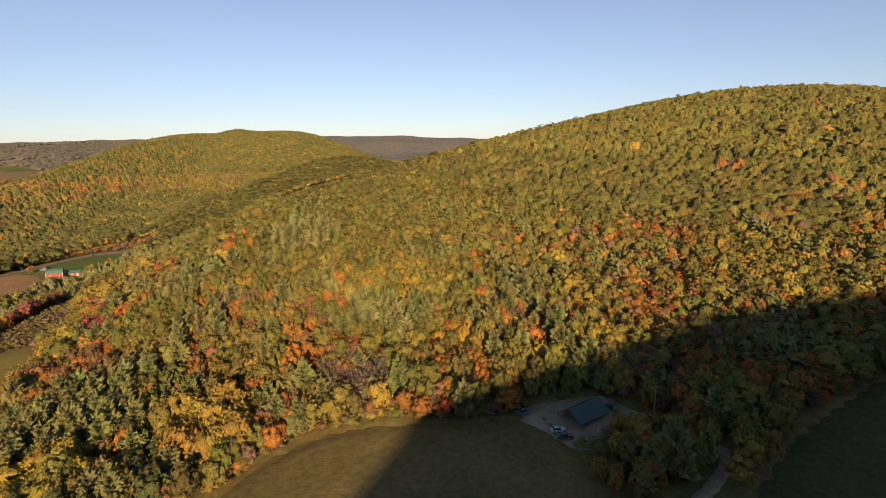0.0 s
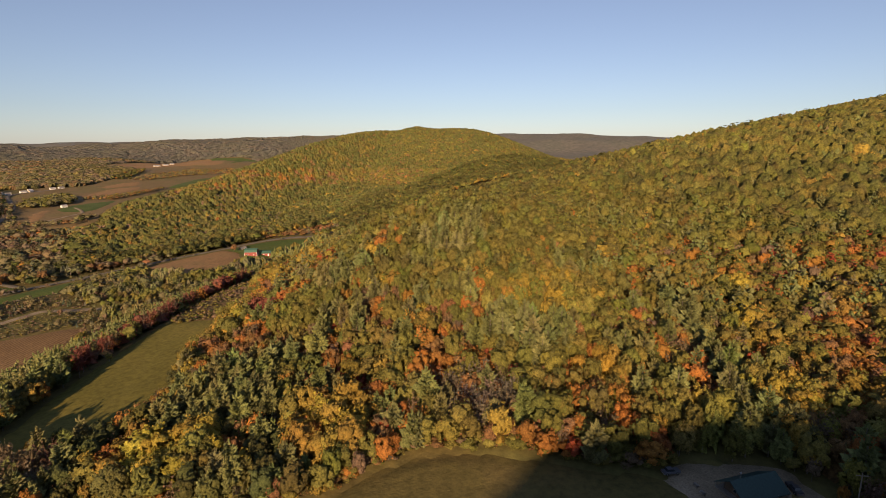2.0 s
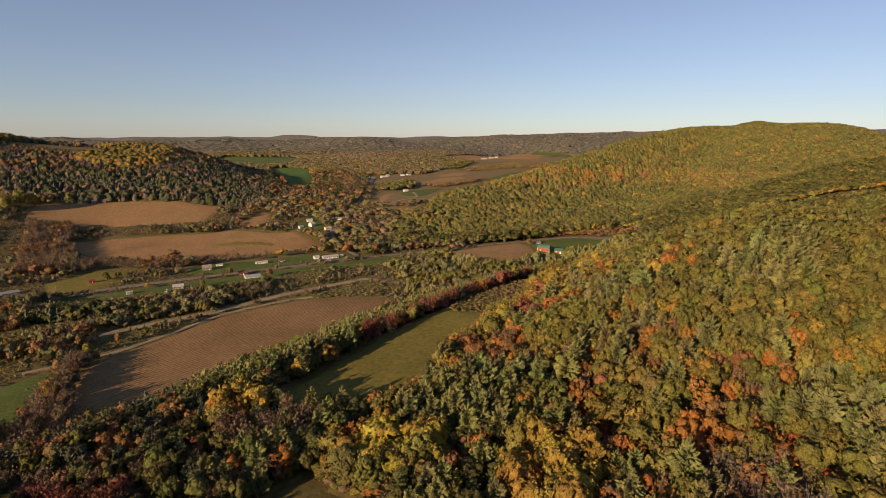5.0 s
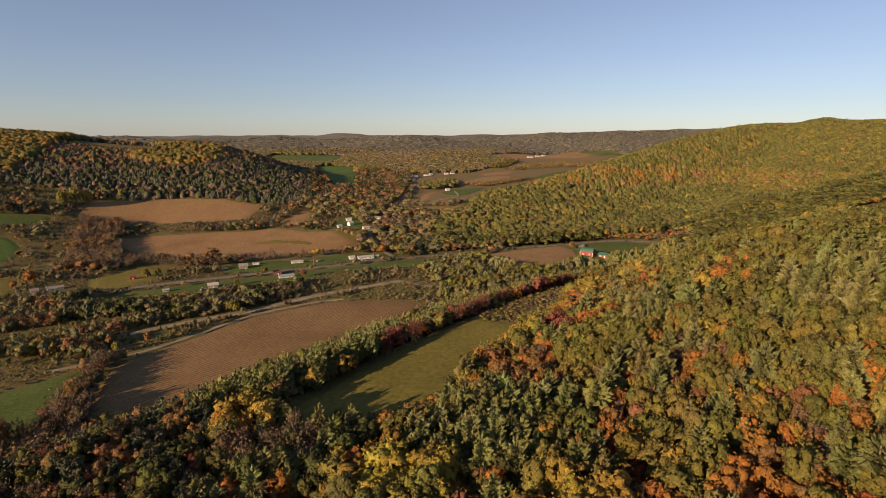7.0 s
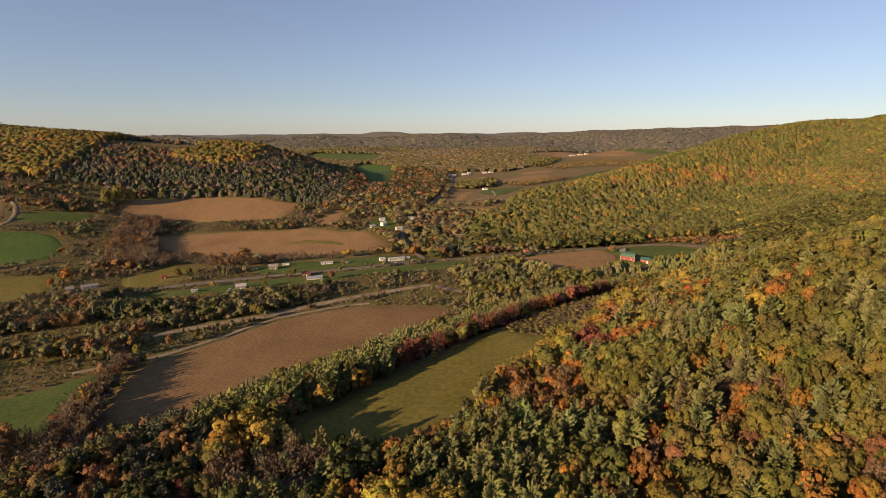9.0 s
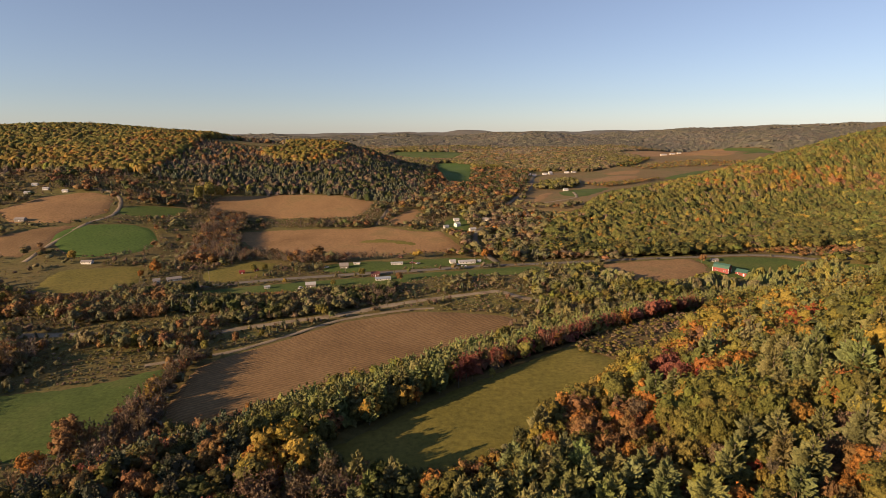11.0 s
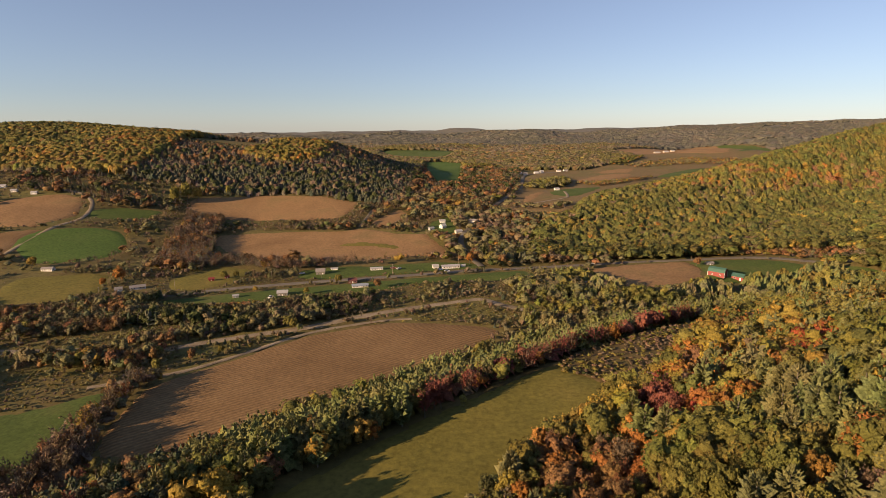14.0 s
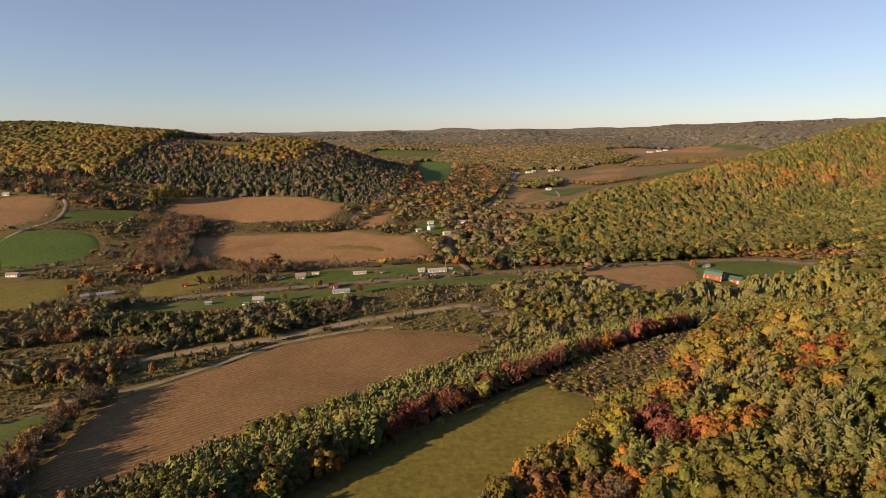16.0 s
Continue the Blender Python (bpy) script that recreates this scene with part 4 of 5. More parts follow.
def spire(seed, tiers=4, sides=7, wide=0.2):
    """A conifer seen from afar: ragged skirts of boughs, one over the other, round a closed core."""
    r = np.random.default_rng(seed)
    rings, fs = [], []
    for i in range(tiers):
        u = i / tiers
        for z, w in ((0.14 + 0.8 * u, wide * (1 - u) ** 0.8 + 0.02), (0.14 + 0.8 * (u + 0.62 / tiers), wide * 0.62 * (1 - u) ** 0.9 + 0.01)):
            a = np.arange(sides) * 6.283 / sides + r.uniform(0, 0.5)
            k = w * r.uniform(0.7, 1.3, sides)
            rings.append(np.stack([k * np.cos(a), k * np.sin(a), z + r.uniform(-0.03, 0.03, sides)], 1))
    n = len(rings)
    for j in range(n - 1):
        for i in range(sides):
            p, q = j * sides + i, j * sides + (i + 1) % sides
            fs += [(p, q, q + sides), (p, q + sides, p + sides)]
    fs += [((n - 1) * sides + i, (n - 1) * sides + (i + 1) % sides, n * sides) for i in range(sides)]
    return np.concatenate(rings + [[[0, 0, 1.02]]]), np.array(fs)


SHAPES = {   # near, middle and far forms of each kind: points, faces, width
    "mid": {"broad": [(*broad_crown(20 + i, 10, 165, 0.047, lean=0.4, size=0.54, tall=(1.0, 1.05, 0.95, 1.08, 0.9, 1.0)[i]), (0.78, 0.66, 0.86, 0.72, 0.92, 0.75)[i]) for i in range(6)],
            "pine": [(*pine_crown(30 + i, 9, 6, 3), 1.1) for i in range(4)],
            "bare": [(*bare_crown(40 + i, 60, 0.007), 1.1) for i in range(3)],
            "bush": [(*broad_crown(50 + i, 4, 60, 0.062, size=0.5), 1.4) for i in range(3)]},
    "back": {"broad": [(*broad_crown(55 + i, 4, 56, 0.069, lean=0.4, size=0.46), (0.85, 0.75, 0.95, 0.9, 0.8)[i]) for i in range(5)],
             "pine": [(*pine_crown(65 + i, 6, 5, 1), 1.15) for i in range(3)],
             "bare": [(*bare_crown(75 + i, 30, 0.011), 1.15) for i in range(3)],
             "bush": [(*broad_crown(85 + i, 2, 24, 0.085, size=0.4), 1.5) for i in range(3)]},
    "far": {"broad": [(*broad_crown(60 + i, 2, 18, 0.105, lean=0.4, size=0.42), 1.3) for i in range(4)],
            "pine": [(*spire(70 + i, 3, 5), 1.5) for i in range(4)],
            "bare": [(*bare_crown(80 + i, 11, 0.024), 1.25) for i in range(3)],
            "bush": [(*broad_crown(90 + i, 1, 9, 0.13, size=0.26), 1.6) for i in range(3)]},
}


def canopy(name, label, x, y, tint, tall, reach, cell, low=0.4, rough=0.4, category="trees", smooth=False):
    """Closed woods as one billowing sheet: over each tree it swells to a crown of that height and reach."""
    x0, y0 = x.min() - reach.max() - 2 * cell, y.min() - reach.max() - 2 * cell
    nx, ny = int((x.max() + reach.max() + 2 * cell - x0) / cell) + 1, int((y.max() + reach.max() + 2 * cell - y0) / cell) + 1
    gx, gy = np.meshgrid(np.arange(nx), np.arange(ny), indexing="ij")
    px = (x0 + cell * (gx + 0.5 * (gy % 2) + rng.uniform(-0.28, 0.28, gx.shape))).ravel()
    py = (y0 + cell * (gy + rng.uniform(-0.28, 0.28, gx.shape))).ravel()
    best, who = np.full(nx * ny, -1.0), np.full(nx * ny, -1)
    ci, cj = np.round((x - x0) / cell).astype(int), np.round((y - y0) / cell).astype(int)
    k, each = int(reach.max() / cell) + 1, np.arange(len(x))
    for di in range(-k, k + 1):
        for dj in range(-k, k + 1):
            i, j = ci + di, cj + dj
            m = (i >= 0) & (i < nx) & (j >= 0) & (j < ny)
            at = (i * ny + j)[m]
            t = each[m]
            d = np.hypot(px[at] - x[t], py[at] - y[t]) / reach[t]
            ok = d < 1
            at, t = at[ok], t[ok]
            h = tall[t] * (low + (1 - low) * np.sqrt(1 - d[ok] ** 2))
            np.maximum.at(best, at, h)
            won = h >= best[at] - 1e-9
            who[at[won]] = t[won]
    has = (who >= 0).reshape(nx, ny)
    near = who.reshape(nx, ny).copy()
    for axis, way in ((0, 1), (0, -1), (1, 1), (1, -1)):
        near = np.where(near < 0, np.roll(near, way, axis), near)
    rim = np.where(has, best.reshape(nx, ny), 0)
    for axis, way in ((0, 1), (0, -1), (1, 1), (1, -1)):
        rim = np.maximum(rim, np.where(has, 0, np.roll(np.where(has, best.reshape(nx, ny), 0), way, axis)))
    rim = rim.ravel()
    quad = (has[:-1, :-1].astype(int) + has[1:, :-1] + has[1:, 1:] + has[:-1, 1:]) >= 2
    i, j = np.where(quad)
    f = np.stack([i * ny + j, (i + 1) * ny + j, (i + 1) * ny + j + 1, i * ny + j + 1], -1)
    used, f = np.unique(f, return_inverse=True)
    z = land(px[used], py[used]) + np.where(best[used] > 0, best[used] * (1 + rng.normal(0, rough / 4, len(used))) + rng.normal(0, rough, len(used)), rim[used] * rng.uniform(0.0, 0.35, len(used)) - 0.3)
    tints = np.concatenate([tint[np.maximum(near.ravel()[used], 0)], np.ones((len(used), 1))], 1)
    ob = mesh_from(name, np.stack([px[used], py[used], z], 1), f.reshape(-1, 4), LEAF_FAR, tints, smooth=smooth)
    return tagged(ob, label, category, kind="stuff")


NEAR = scatter(-160, 360, -200, 345, 4.7)
x, y = NEAR[0], NEAR[1]
dist = np.min([np.hypot(x - a, y - b) for a, b in ((-95, -97), (-50, -86), (-20, -48), (0, 0))], 0)   # to the stretch of air the woods are seen from
single = []
for kd in range(4):
    m = np.where((NEAR[2] == kd) & (dist > 1.12 * (104 - land(x, y))) & (y > -0.9 * x - 75))[0]
    m = m[np.argsort(dist[m])][:{0: 275, 1: 280, 2: 150, 3: 50}[kd]]
    single.append(m)
lone = np.zeros(len(x), bool)
lone[np.concatenate(single)] = True
TITLES = {"broad": ("broadleaf_wood", "autumn broadleaf woods in olive, gold and orange"), "pine": ("pine_wood", "dark green pines among the autumn woods"),
          "bare": ("bare_wood", "nearly leafless brown trees among the woods"), "bush": ("brushwood", "low brown and olive bushes")}
sheeted = (dist > 290) & (terrace(x, y) < -12) & (land(x, y) > 58) & (NEAR[4] > 6) & (NEAR[2] != 1)
canopy("autumn_canopy", "closed autumn woods in green and olive on the upper slope", x[sheeted], y[sheeted], NEAR[3][sheeted], NEAR[4][sheeted], NEAR[4][sheeted] * rng.uniform(0.28, 0.4, sheeted.sum()), 1.45, 0.45, 0.3, smooth=True)
NEAR_LEAVES = {"broad": LEAF_MID, "pine": NEEDLES_MID, "bare": LEAF_FAR, "bush": LEAF_MID}
for kd, name in enumerate(KINDS):
    m = (NEAR[2] == kd) & ~lone
    detail = m & (dist < (160 if name == "broad" else 155))
    woods(TITLES[name][0], TITLES[name][1] + " on the near slope", SHAPES["mid"][name], *[q[detail] for q in (NEAR[0], NEAR[1], NEAR[3], NEAR[4])], leaves=NEAR_LEAVES[name])
    rest = m & ~detail & ~sheeted
    woods(TITLES[name][0], TITLES[name][1] + " beyond the terrace", SHAPES["back"][name], *[q[rest] for q in (NEAR[0], NEAR[1], NEAR[3], NEAR[4])], leaves=NEAR_LEAVES[name])

m = (NEAR[2] != 3) & (NEAR[4] > 6) & (y < 300)
for a, b in ((8, 0), (-8, 0), (0, 8), (0, -8)):
    m &= ~blocked(x + a, y + b)
canopy("understorey", "shaded saplings and lower boughs under the near woods", NEAR[0][m], NEAR[1][m], NEAR[3][m], NEAR[4][m] * 0.42, np.full(m.sum(), 3.3), 2.6, 0.6, 0.3)

THICK = scatter(-330, 110, 100, 440, 2.9, ("brush", "hedge", "creek_trees", "creek_dark", "creek_gold", "meadow_bush"))
for kd, name in enumerate(KINDS):
    m = THICK[2] == kd
    low = 0.8 if name != "bush" else 1.15
    woods(TITLES[name][0], TITLES[name][1] + " in the hedges and along the creek", SHAPES["back" if name in ("bare", "broad") else "far"][name], *[q[m] for q in (THICK[0], THICK[1], THICK[3], THICK[4] * low)])


for box, where, only in (((-345, -40, 572, 690), "between the stubble fields", ("scrubland",)), ((-350, -195, 415, 660), "in the tall hedgerow", ("hedge",))):
    BAND = scatter(*box, 3.6, only)
    for kd, name in enumerate(KINDS):
        m = BAND[2] == kd
        woods(TITLES[name][0], TITLES[name][1] + " " + where, SHAPES["back" if "hedge" in where and name != "bush" else "far"][name], *[q[m] for q in (BAND[0], BAND[1], BAND[3], BAND[4] * (1.0 if "hedge" in where else 0.6))])

# the shrubby edge of the woods round the clearing
loop = OPEN[3]
at = loop[rng.integers(0, len(loop), 420)] + rng.normal(0, 1.0, (420, 2))
out = at - (-25, -40)
at = at + out / np.linalg.norm(out, axis=1)[:, None] * rng.uniform(1.0, 7.5, (420, 1))
at = at[(at[:, 1] > -0.9 * at[:, 0] - 42) & ~blocked(at[:, 0], at[:, 1])]
hues = np.array([COLOURS[q] for q in ("olive", "green", "gold", "rust", "brown", "lime", "orange", "olive")])[rng.integers(0, 8, len(at))]
woods("edge_shrubs", "olive and golden shrubs along the edge of the clearing", SHAPES["mid"]["bush"], at[:, 0], at[:, 1], hues * rng.uniform(0.8, 1.15, (len(at), 1)), rng.uniform(2.5, 6, len(at)) * 0.8, "bushes", LEAF_MID)


def without(area, *boxes):
    keep = np.ones(len(area[0]), bool)
    for x0, x1, y0, y1 in boxes:
        keep &= ~((area[0] > x0) & (area[0] < x1) & (area[1] > y0) & (area[1] < y1))
    return [q[keep] for q in area]


for title, box, gap, low, cell in (("on the long eastern hill", (60, 650, -340, 420), 5.2, 1.0, 1.6), ("on the domed hill", (90, 1480, 420, 880), 4.4, 0.8, 2.2),
                                   ("along the valley and the western hill", (-620, 90, 345, 1180), 5.4, 1.0, 1.9), ("along the river", (-420, -160, 60, 345), 4.4, 1.0, 0), ("on the far western hill", (-1040, -620, 600, 1200), 7.4, 1.0, 3.0)):
    area = without(scatter(*box, gap), (-160, 360, -200, 345), *([(-1300, 60, -600, 345), (500, 700, 110, 420), (60, 360, -600, -420)] if "eastern" in title else []))
    tall = area[4] * low
    if cell:        # the closed canopy; conifers and bare crowns stand out of it
        closed = (area[2] != 3) & (tall > 3) & ((area[1] > 690) & (area[0] < -70) if "valley" in title else (area[1] > 467 + 0.065 * area[0]) if "domed" in title else True)
        m = closed
        soft = np.array([1.0, 0.62, 0.5, 1.0])[area[2]]
        wide = np.array([0.36, 0.3, 0.32, 0.3])[area[2]] * rng.uniform(0.8, 1.2, len(tall))
        canopy("autumn_canopy", "closed autumn woods in green, olive and rust " + title, area[0][m], area[1][m], area[3][m] * (0.85 if "western" in title else 1.0), (tall * soft)[m], (tall * wide)[m], cell, 0.45 if "eastern" in title else 0.6, 0.28 if "eastern" in title else 0.24, smooth="western" in title)
    for kd, name in enumerate(KINDS):
        m = area[2] == kd
        if name == "broad" and cell:
            m &= ~closed | (rng.random(len(m)) < 0.05)        # the few that overtop the rest
        woods(TITLES[name][0], TITLES[name][1] + " " + title, SHAPES["back" if "river" in title and name != "bush" else "far"][name], *[q[m] for q in (area[0], area[1], area[3], tall * (1.06 if name == "broad" else 0.9))])

# distant woods: a patchwork of canopy up the valley and on the plateau
for x0, x1, y0, y1, gap, cell, title in ((-420, 900, 1140, 1950, 8.0, 4.0, "up the valley"), (-1300, 2900, 1900, 3400, 21.0, 12.0, "on the plateau")):
    gx, gy = np.meshgrid(np.arange(x0, x1, gap), np.arange(y0, y1, gap * 0.9))
    x = (gx + rng.uniform(-0.45, 0.45, gx.shape) * gap).ravel()
    y = (gy + rng.uniform(-0.45, 0.45, gx.shape) * gap).ravel()
    az = np.arctan2(x, y)
    wooded = patch(x, y, 130, 0.5) + 0.5 * patch(x, y, 47, 1.1) + rng.normal(0, 0.05, len(x)) > (0.34 if gap < 15 else 0.45)
    keep = (az > -0.5) & (az < 0.9) & wooded & ~blocked(x, y)
    x, y = x[keep], y[keep]
    tones = np.array([COLOURS[c] for c in ("olive", "oak", "brown", "sage", "oak", "rust", "sage", "grey")])
    group = np.clip((patch(x, y, 70, 2.2) * 8 + rng.normal(0, 1.5, len(x))).astype(int), 0, 7)
    tint = (0.75 * tones[group] + 0.25 * tones.mean(0)) * rng.uniform(0.8, 1.2, (len(x), 1))
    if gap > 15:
        tint = 0.3 * tint + 0.7 * np.array((0.112, 0.112, 0.104))      # distance haze, mixed into the plateau's tint as grey
    tall = rng.uniform(5, 8, len(x)) * np.clip(edge_height(x, y) / 8, 0.3, 1)
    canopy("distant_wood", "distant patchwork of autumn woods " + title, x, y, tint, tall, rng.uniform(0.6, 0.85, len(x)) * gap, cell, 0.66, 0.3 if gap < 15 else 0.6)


# woods and hedges in the upper valley, each in its own outline
for where, mix_name, gap, low, poly in (
        ("in the shaded ravine", "left_bare", 6.0, 1.0, [(56, 968), (94, 1143), (142, 1114), (125, 985), (100, 860), (83, 794), (60, 760)]),
        ("beside the white farmhouse", "lowland", 6.0, 0.9, [(116, 850), (151, 943), (209, 984), (208, 909), (181, 862), (145, 838)]),
        ("between the valley's fields", "creek_gold", 5.0, 0.6, [(223, 930), (274, 938), (339, 985), (385, 1010), (327, 942), (247, 875), (213, 909)]),
        ("along the far hedge", "creek_gold", 7.0, 0.6, [(385, 1198), (469, 1292), (630, 1380), (729, 1349), (654, 1262), (533, 1230), (402, 1167)]),
        ("along the field's end", "dome_front", 7.0, 0.8, [(358, 1226), (420, 1310), (475, 1383), (500, 1390), (440, 1290), (385, 1215)]),
        ("beside the creek's bend", "scrubland", 6.0, 0.8, [(66, 660), (81, 771), (110, 890), (120, 890), (92, 770), (80, 690), (120, 640), (150, 668), (150, 650), (131, 609)])):
    poly = np.array(poly, float)
    (x0, y0), (x1, y1) = poly.min(0), poly.max(0)
    gx, gy = np.meshgrid(np.arange(x0, x1, gap), np.arange(y0, y1, gap))
    x, y = (gx + rng.uniform(-0.5, 0.5, gx.shape) * gap).ravel(), (gy + rng.uniform(-0.5, 0.5, gx.shape) * gap).ravel()
    m = inside(x, y, poly)
    x, y = x[m], y[m]
    rows = [q for q in MIXES[mix_name] if q[1] != "bush"]
    which = rng.choice(len(rows), len(x), p=np.array([q[0] for q in rows]) / sum(q[0] for q in rows))
    for name in ("broad", "pine", "bare"):
        m = np.array([rows[k][1] == name for k in which])
        tint = np.array([COLOURS[rows[k][2]] for k in which[m]]).reshape(-1, 3) * rng.uniform(0.85, 1.15, (m.sum(), 1))
        woods(TITLES[name][0], TITLES[name][1] + " " + where, SHAPES["far"][name], x[m], y[m], tint, rng.uniform(7, 10, m.sum()) * low)

# the brushy verge at the foot of the domed hill
at = np.array([(u, 441 + 0.065 * u - 0.00002 * (u - 200) ** 2) for u in rng.uniform(62, 345, 420)]) + np.stack([rng.normal(0, 1, 420), rng.uniform(6, 18, 420)], 1)
at = at[~blocked(at[:, 0], at[:, 1])]
hues = np.array([COLOURS[q] for q in ("rust", "brown", "gold", "olive", "rust", "sage")])[rng.integers(0, 6, len(at))]
woods("verge_shrubs", "rusty shrubs along the road at the hill's foot", SHAPES["back"]["bush"], at[:, 0], at[:, 1], hues * rng.uniform(0.85, 1.2, (len(at), 1)), rng.uniform(2.0, 5.5, len(at)), "bushes")

at = np.stack([np.tile(np.arange(72, 345, 5.2), 3), np.repeat((15.0, 21.0, 27.0), 53)], 1) + rng.uniform(-1.8, 1.8, (159, 2))
at[:, 1] += 441 + 0.065 * at[:, 0] - 0.00002 * (at[:, 0] - 200) ** 2
at = at[~blocked(at[:, 0], at[:, 1])]
lot = rng.random(len(at))
for name, share in (("broad", (0.0, 0.72)), ("pine", (0.72, 0.86)), ("bare", (0.86, 1.0))):
    m = (lot >= share[0]) & (lot < share[1])
    hues = np.array([COLOURS[q] for q in {"broad": ("oak", "fern", "dark", "olive", "gold", "oak"), "pine": ("pine",), "bare": ("brown", "grey")}[name]])
    woods(TITLES[name][0], TITLES[name][1] + " at the foot of the domed hill", SHAPES["back"][name], at[m, 0], at[m, 1], hues[rng.integers(0, len(hues), m.sum())] * rng.uniform(0.85, 1.15, (m.sum(), 1)), rng.uniform(7, 12, m.sum()), leaves=NEAR_LEAVES[name])

# ---- trees that stand near, one by one ----
def tree_kind(name, crowns, trunks, widths):
    """Ready meshes for one kind: pairs of crown and trunk data."""
    out = []
    for (v, f), (tv, tf) in zip(crowns, trunks):
        c = mesh_from("crown", v, f, {"bare_tree": LEAF_TWIG, "pine_tree": NEEDLES_OBJ}.get(name, LEAF_OBJ), smooth=name != "pine_tree")
        t = mesh_from("trunk", tv, tf, BARK)
        out.append((c.data, t.data))
        bpy.data.objects.remove(c), bpy.data.objects.remove(t)
    return name, out, widths


SINGLES = [
    tree_kind("broadleaf_tree", [broad_crown(100 + i, 24, 760, 0.031, lean=0.42, size=0.56,  tall=(1.0, 1.06, 0.95, 1.1, 0.92, 1.0)[i]) for i in range(6)], [stem(100 + i, 0.022, 0.7) for i in range(6)], (0.62, 0.84)),
    tree_kind("pine_tree", [pine_crown(120 + i, 12, 7, 3) for i in range(5)], [stem(120 + i, 0.016, 0.9, limbs=0) for i in range(5)], (0.95, 1.25)),
    tree_kind("bare_tree", [bare_crown(140 + i, 180, 0.006) for i in range(3)], [stem(140 + i, 0.015, 0.75, limbs=6) for i in range(3)], (0.8, 1.05)),
    tree_kind("bush", [broad_crown(160 + i, 8, 240, 0.042, 1.1, size=0.55) for i in range(3)], [stem(160 + i, 0.02, 0.5, limbs=3) for i in range(3)], (1.3, 1.8))]
HUES = {k: np.array(v) for k, v in COLOURS.items()}
SAYS = dict(olive="olive-green leaves", green="green leaves", dark="dark green leaves", lime="yellow-green leaves", gold="golden leaves", yellow="bright yellow leaves", orange="orange leaves",
            red="bright red leaves", rust="rust-brown leaves", maroon="dark red leaves", pine="dark green needles", bluepine="blue-green needles", brown="sparse brown twigs", moss="yellow-olive leaves", fern="fresh green leaves", oak="deep green leaves", grey="grey twigs", sage="grey-green leaves")
for kd, (name, shapes, (w0, w1)) in enumerate(SINGLES):
    for i in single[kd]:
        px, py, tint, tall = NEAR[0][i], NEAR[1][i], NEAR[3][i], NEAR[4][i]
        near_hue = min(HUES, key=lambda q: float(np.sum((HUES[q] / HUES[q].sum() - tint / tint.sum()) ** 2) + 0.3 * (HUES[q].sum() - tint.sum()) ** 2))
        top = new(name)
        top.empty_display_size = 0.5
        w = tall * rng.uniform(w0, w1)
        top.matrix_world = Matrix.LocRotScale((px, py, height(px, py)), Euler((rng.normal(0, 0.03), rng.normal(0, 0.03), rng.uniform(0, 6.28))), (w, w, tall))
        c, t = shapes[int(rng.integers(0, len(shapes)))]
        for label, data in (("crown", c), ("trunk", t)):
            ob = new(label, data)
            ob.parent = top
            ob.color = (*tint, 1) if label == "crown" else (1, 1, 1, 1)
        kinds = {"broadleaf_tree": "broadleaf tree with ", "pine_tree": "tall pine with ", "bare_tree": "nearly leafless tree with ", "bush": "low bush with "}
        tagged(top, kinds[name] + SAYS[near_hue] + " in the woods", "bush" if name == "bush" else "tree", group=name.replace("_", " ") + "s of the near woods")

# trees that stand alone in the open valley
for px, py, tall, kd, hue, wide in ((-1, 157, 4.0, 3, "lime", 1.0), (41, -92, 9, 0, "yellow", 0.9), (48, -96, 8, 0, "lime", 0.9), (31, -88, 7, 0, "gold", 0.9), (-267, 386, 11, 0, "orange", 1.1), (-272, 372, 7, 0, "orange", 1.0), (-337, 651, 24, 0, "lime", 0.8), (-347, 640, 20, 0, "lime", 0.8), (-326, 657, 18, 0, "gold", 0.9), (-352, 648, 17, 0, "yellow", 0.9), (-300, 690, 13, 0, "lime", 0.8),
                                    (27, 461, 15, 1, "dark", 1.2), (40, 432, 11, 0, "rust", 1.0), (12, 443, 10, 0, "orange", 1.0), (18, 449, 10, 0, "rust", 1.0), (-358, 413, 10, 0, "gold", 1.0), (206, 428, 8, 0, "rust", 1.1),
                                    (-176, 219, 6, 0, "olive", 0.8), (-163, 223, 6, 0, "sage", 0.8), (-152, 226, 7, 0, "lime", 0.8), (-140, 238, 7, 0, "rust", 0.8), (-128, 246, 6, 0, "olive", 0.8), (-104, 286, 8, 0, "lime", 1.0), (-100, 283, 7, 0, "olive", 1.0),
                                    (-186, 392, 8, 0, "lime", 1.0), (-161, 134, 13, 0, "rust", 1.2), (-157, 126, 12, 0, "rust", 1.1), (-160, 117, 11, 0, "orange", 1.1), (-150, 180, 7, 0, "gold", 1.2), (-151, 188, 7, 0, "gold", 1.1), (-178, 396, 7, 0, "olive", 1.0), (-92, 380, 8, 0, "olive", 1.0), (-60, 368, 8, 0, "rust", 1.0), (-110, 352, 6, 0, "olive", 1.0), (-150, 360, 4, 3, "gold", 1.2)):
    name, shapes, _ = SINGLES[kd]
    top = new(name)
    top.matrix_world = Matrix.LocRotScale((px, py, height(px, py)), Euler((0, 0, px)), (tall * wide * 0.85, tall * wide * 0.85, tall))
    for label, data in zip(("crown", "trunk"), shapes[int(px) % len(shapes)]):
        ob = new(label, data)
        ob.parent, ob.color = top, (*COLOURS[hue], 1)
    tagged(top, {0: "lone broadleaf tree with ", 1: "tall dark pine with ", 3: "round bush with "}[kd] + SAYS[hue] + " in the valley", "bush" if kd == 3 else "tree")


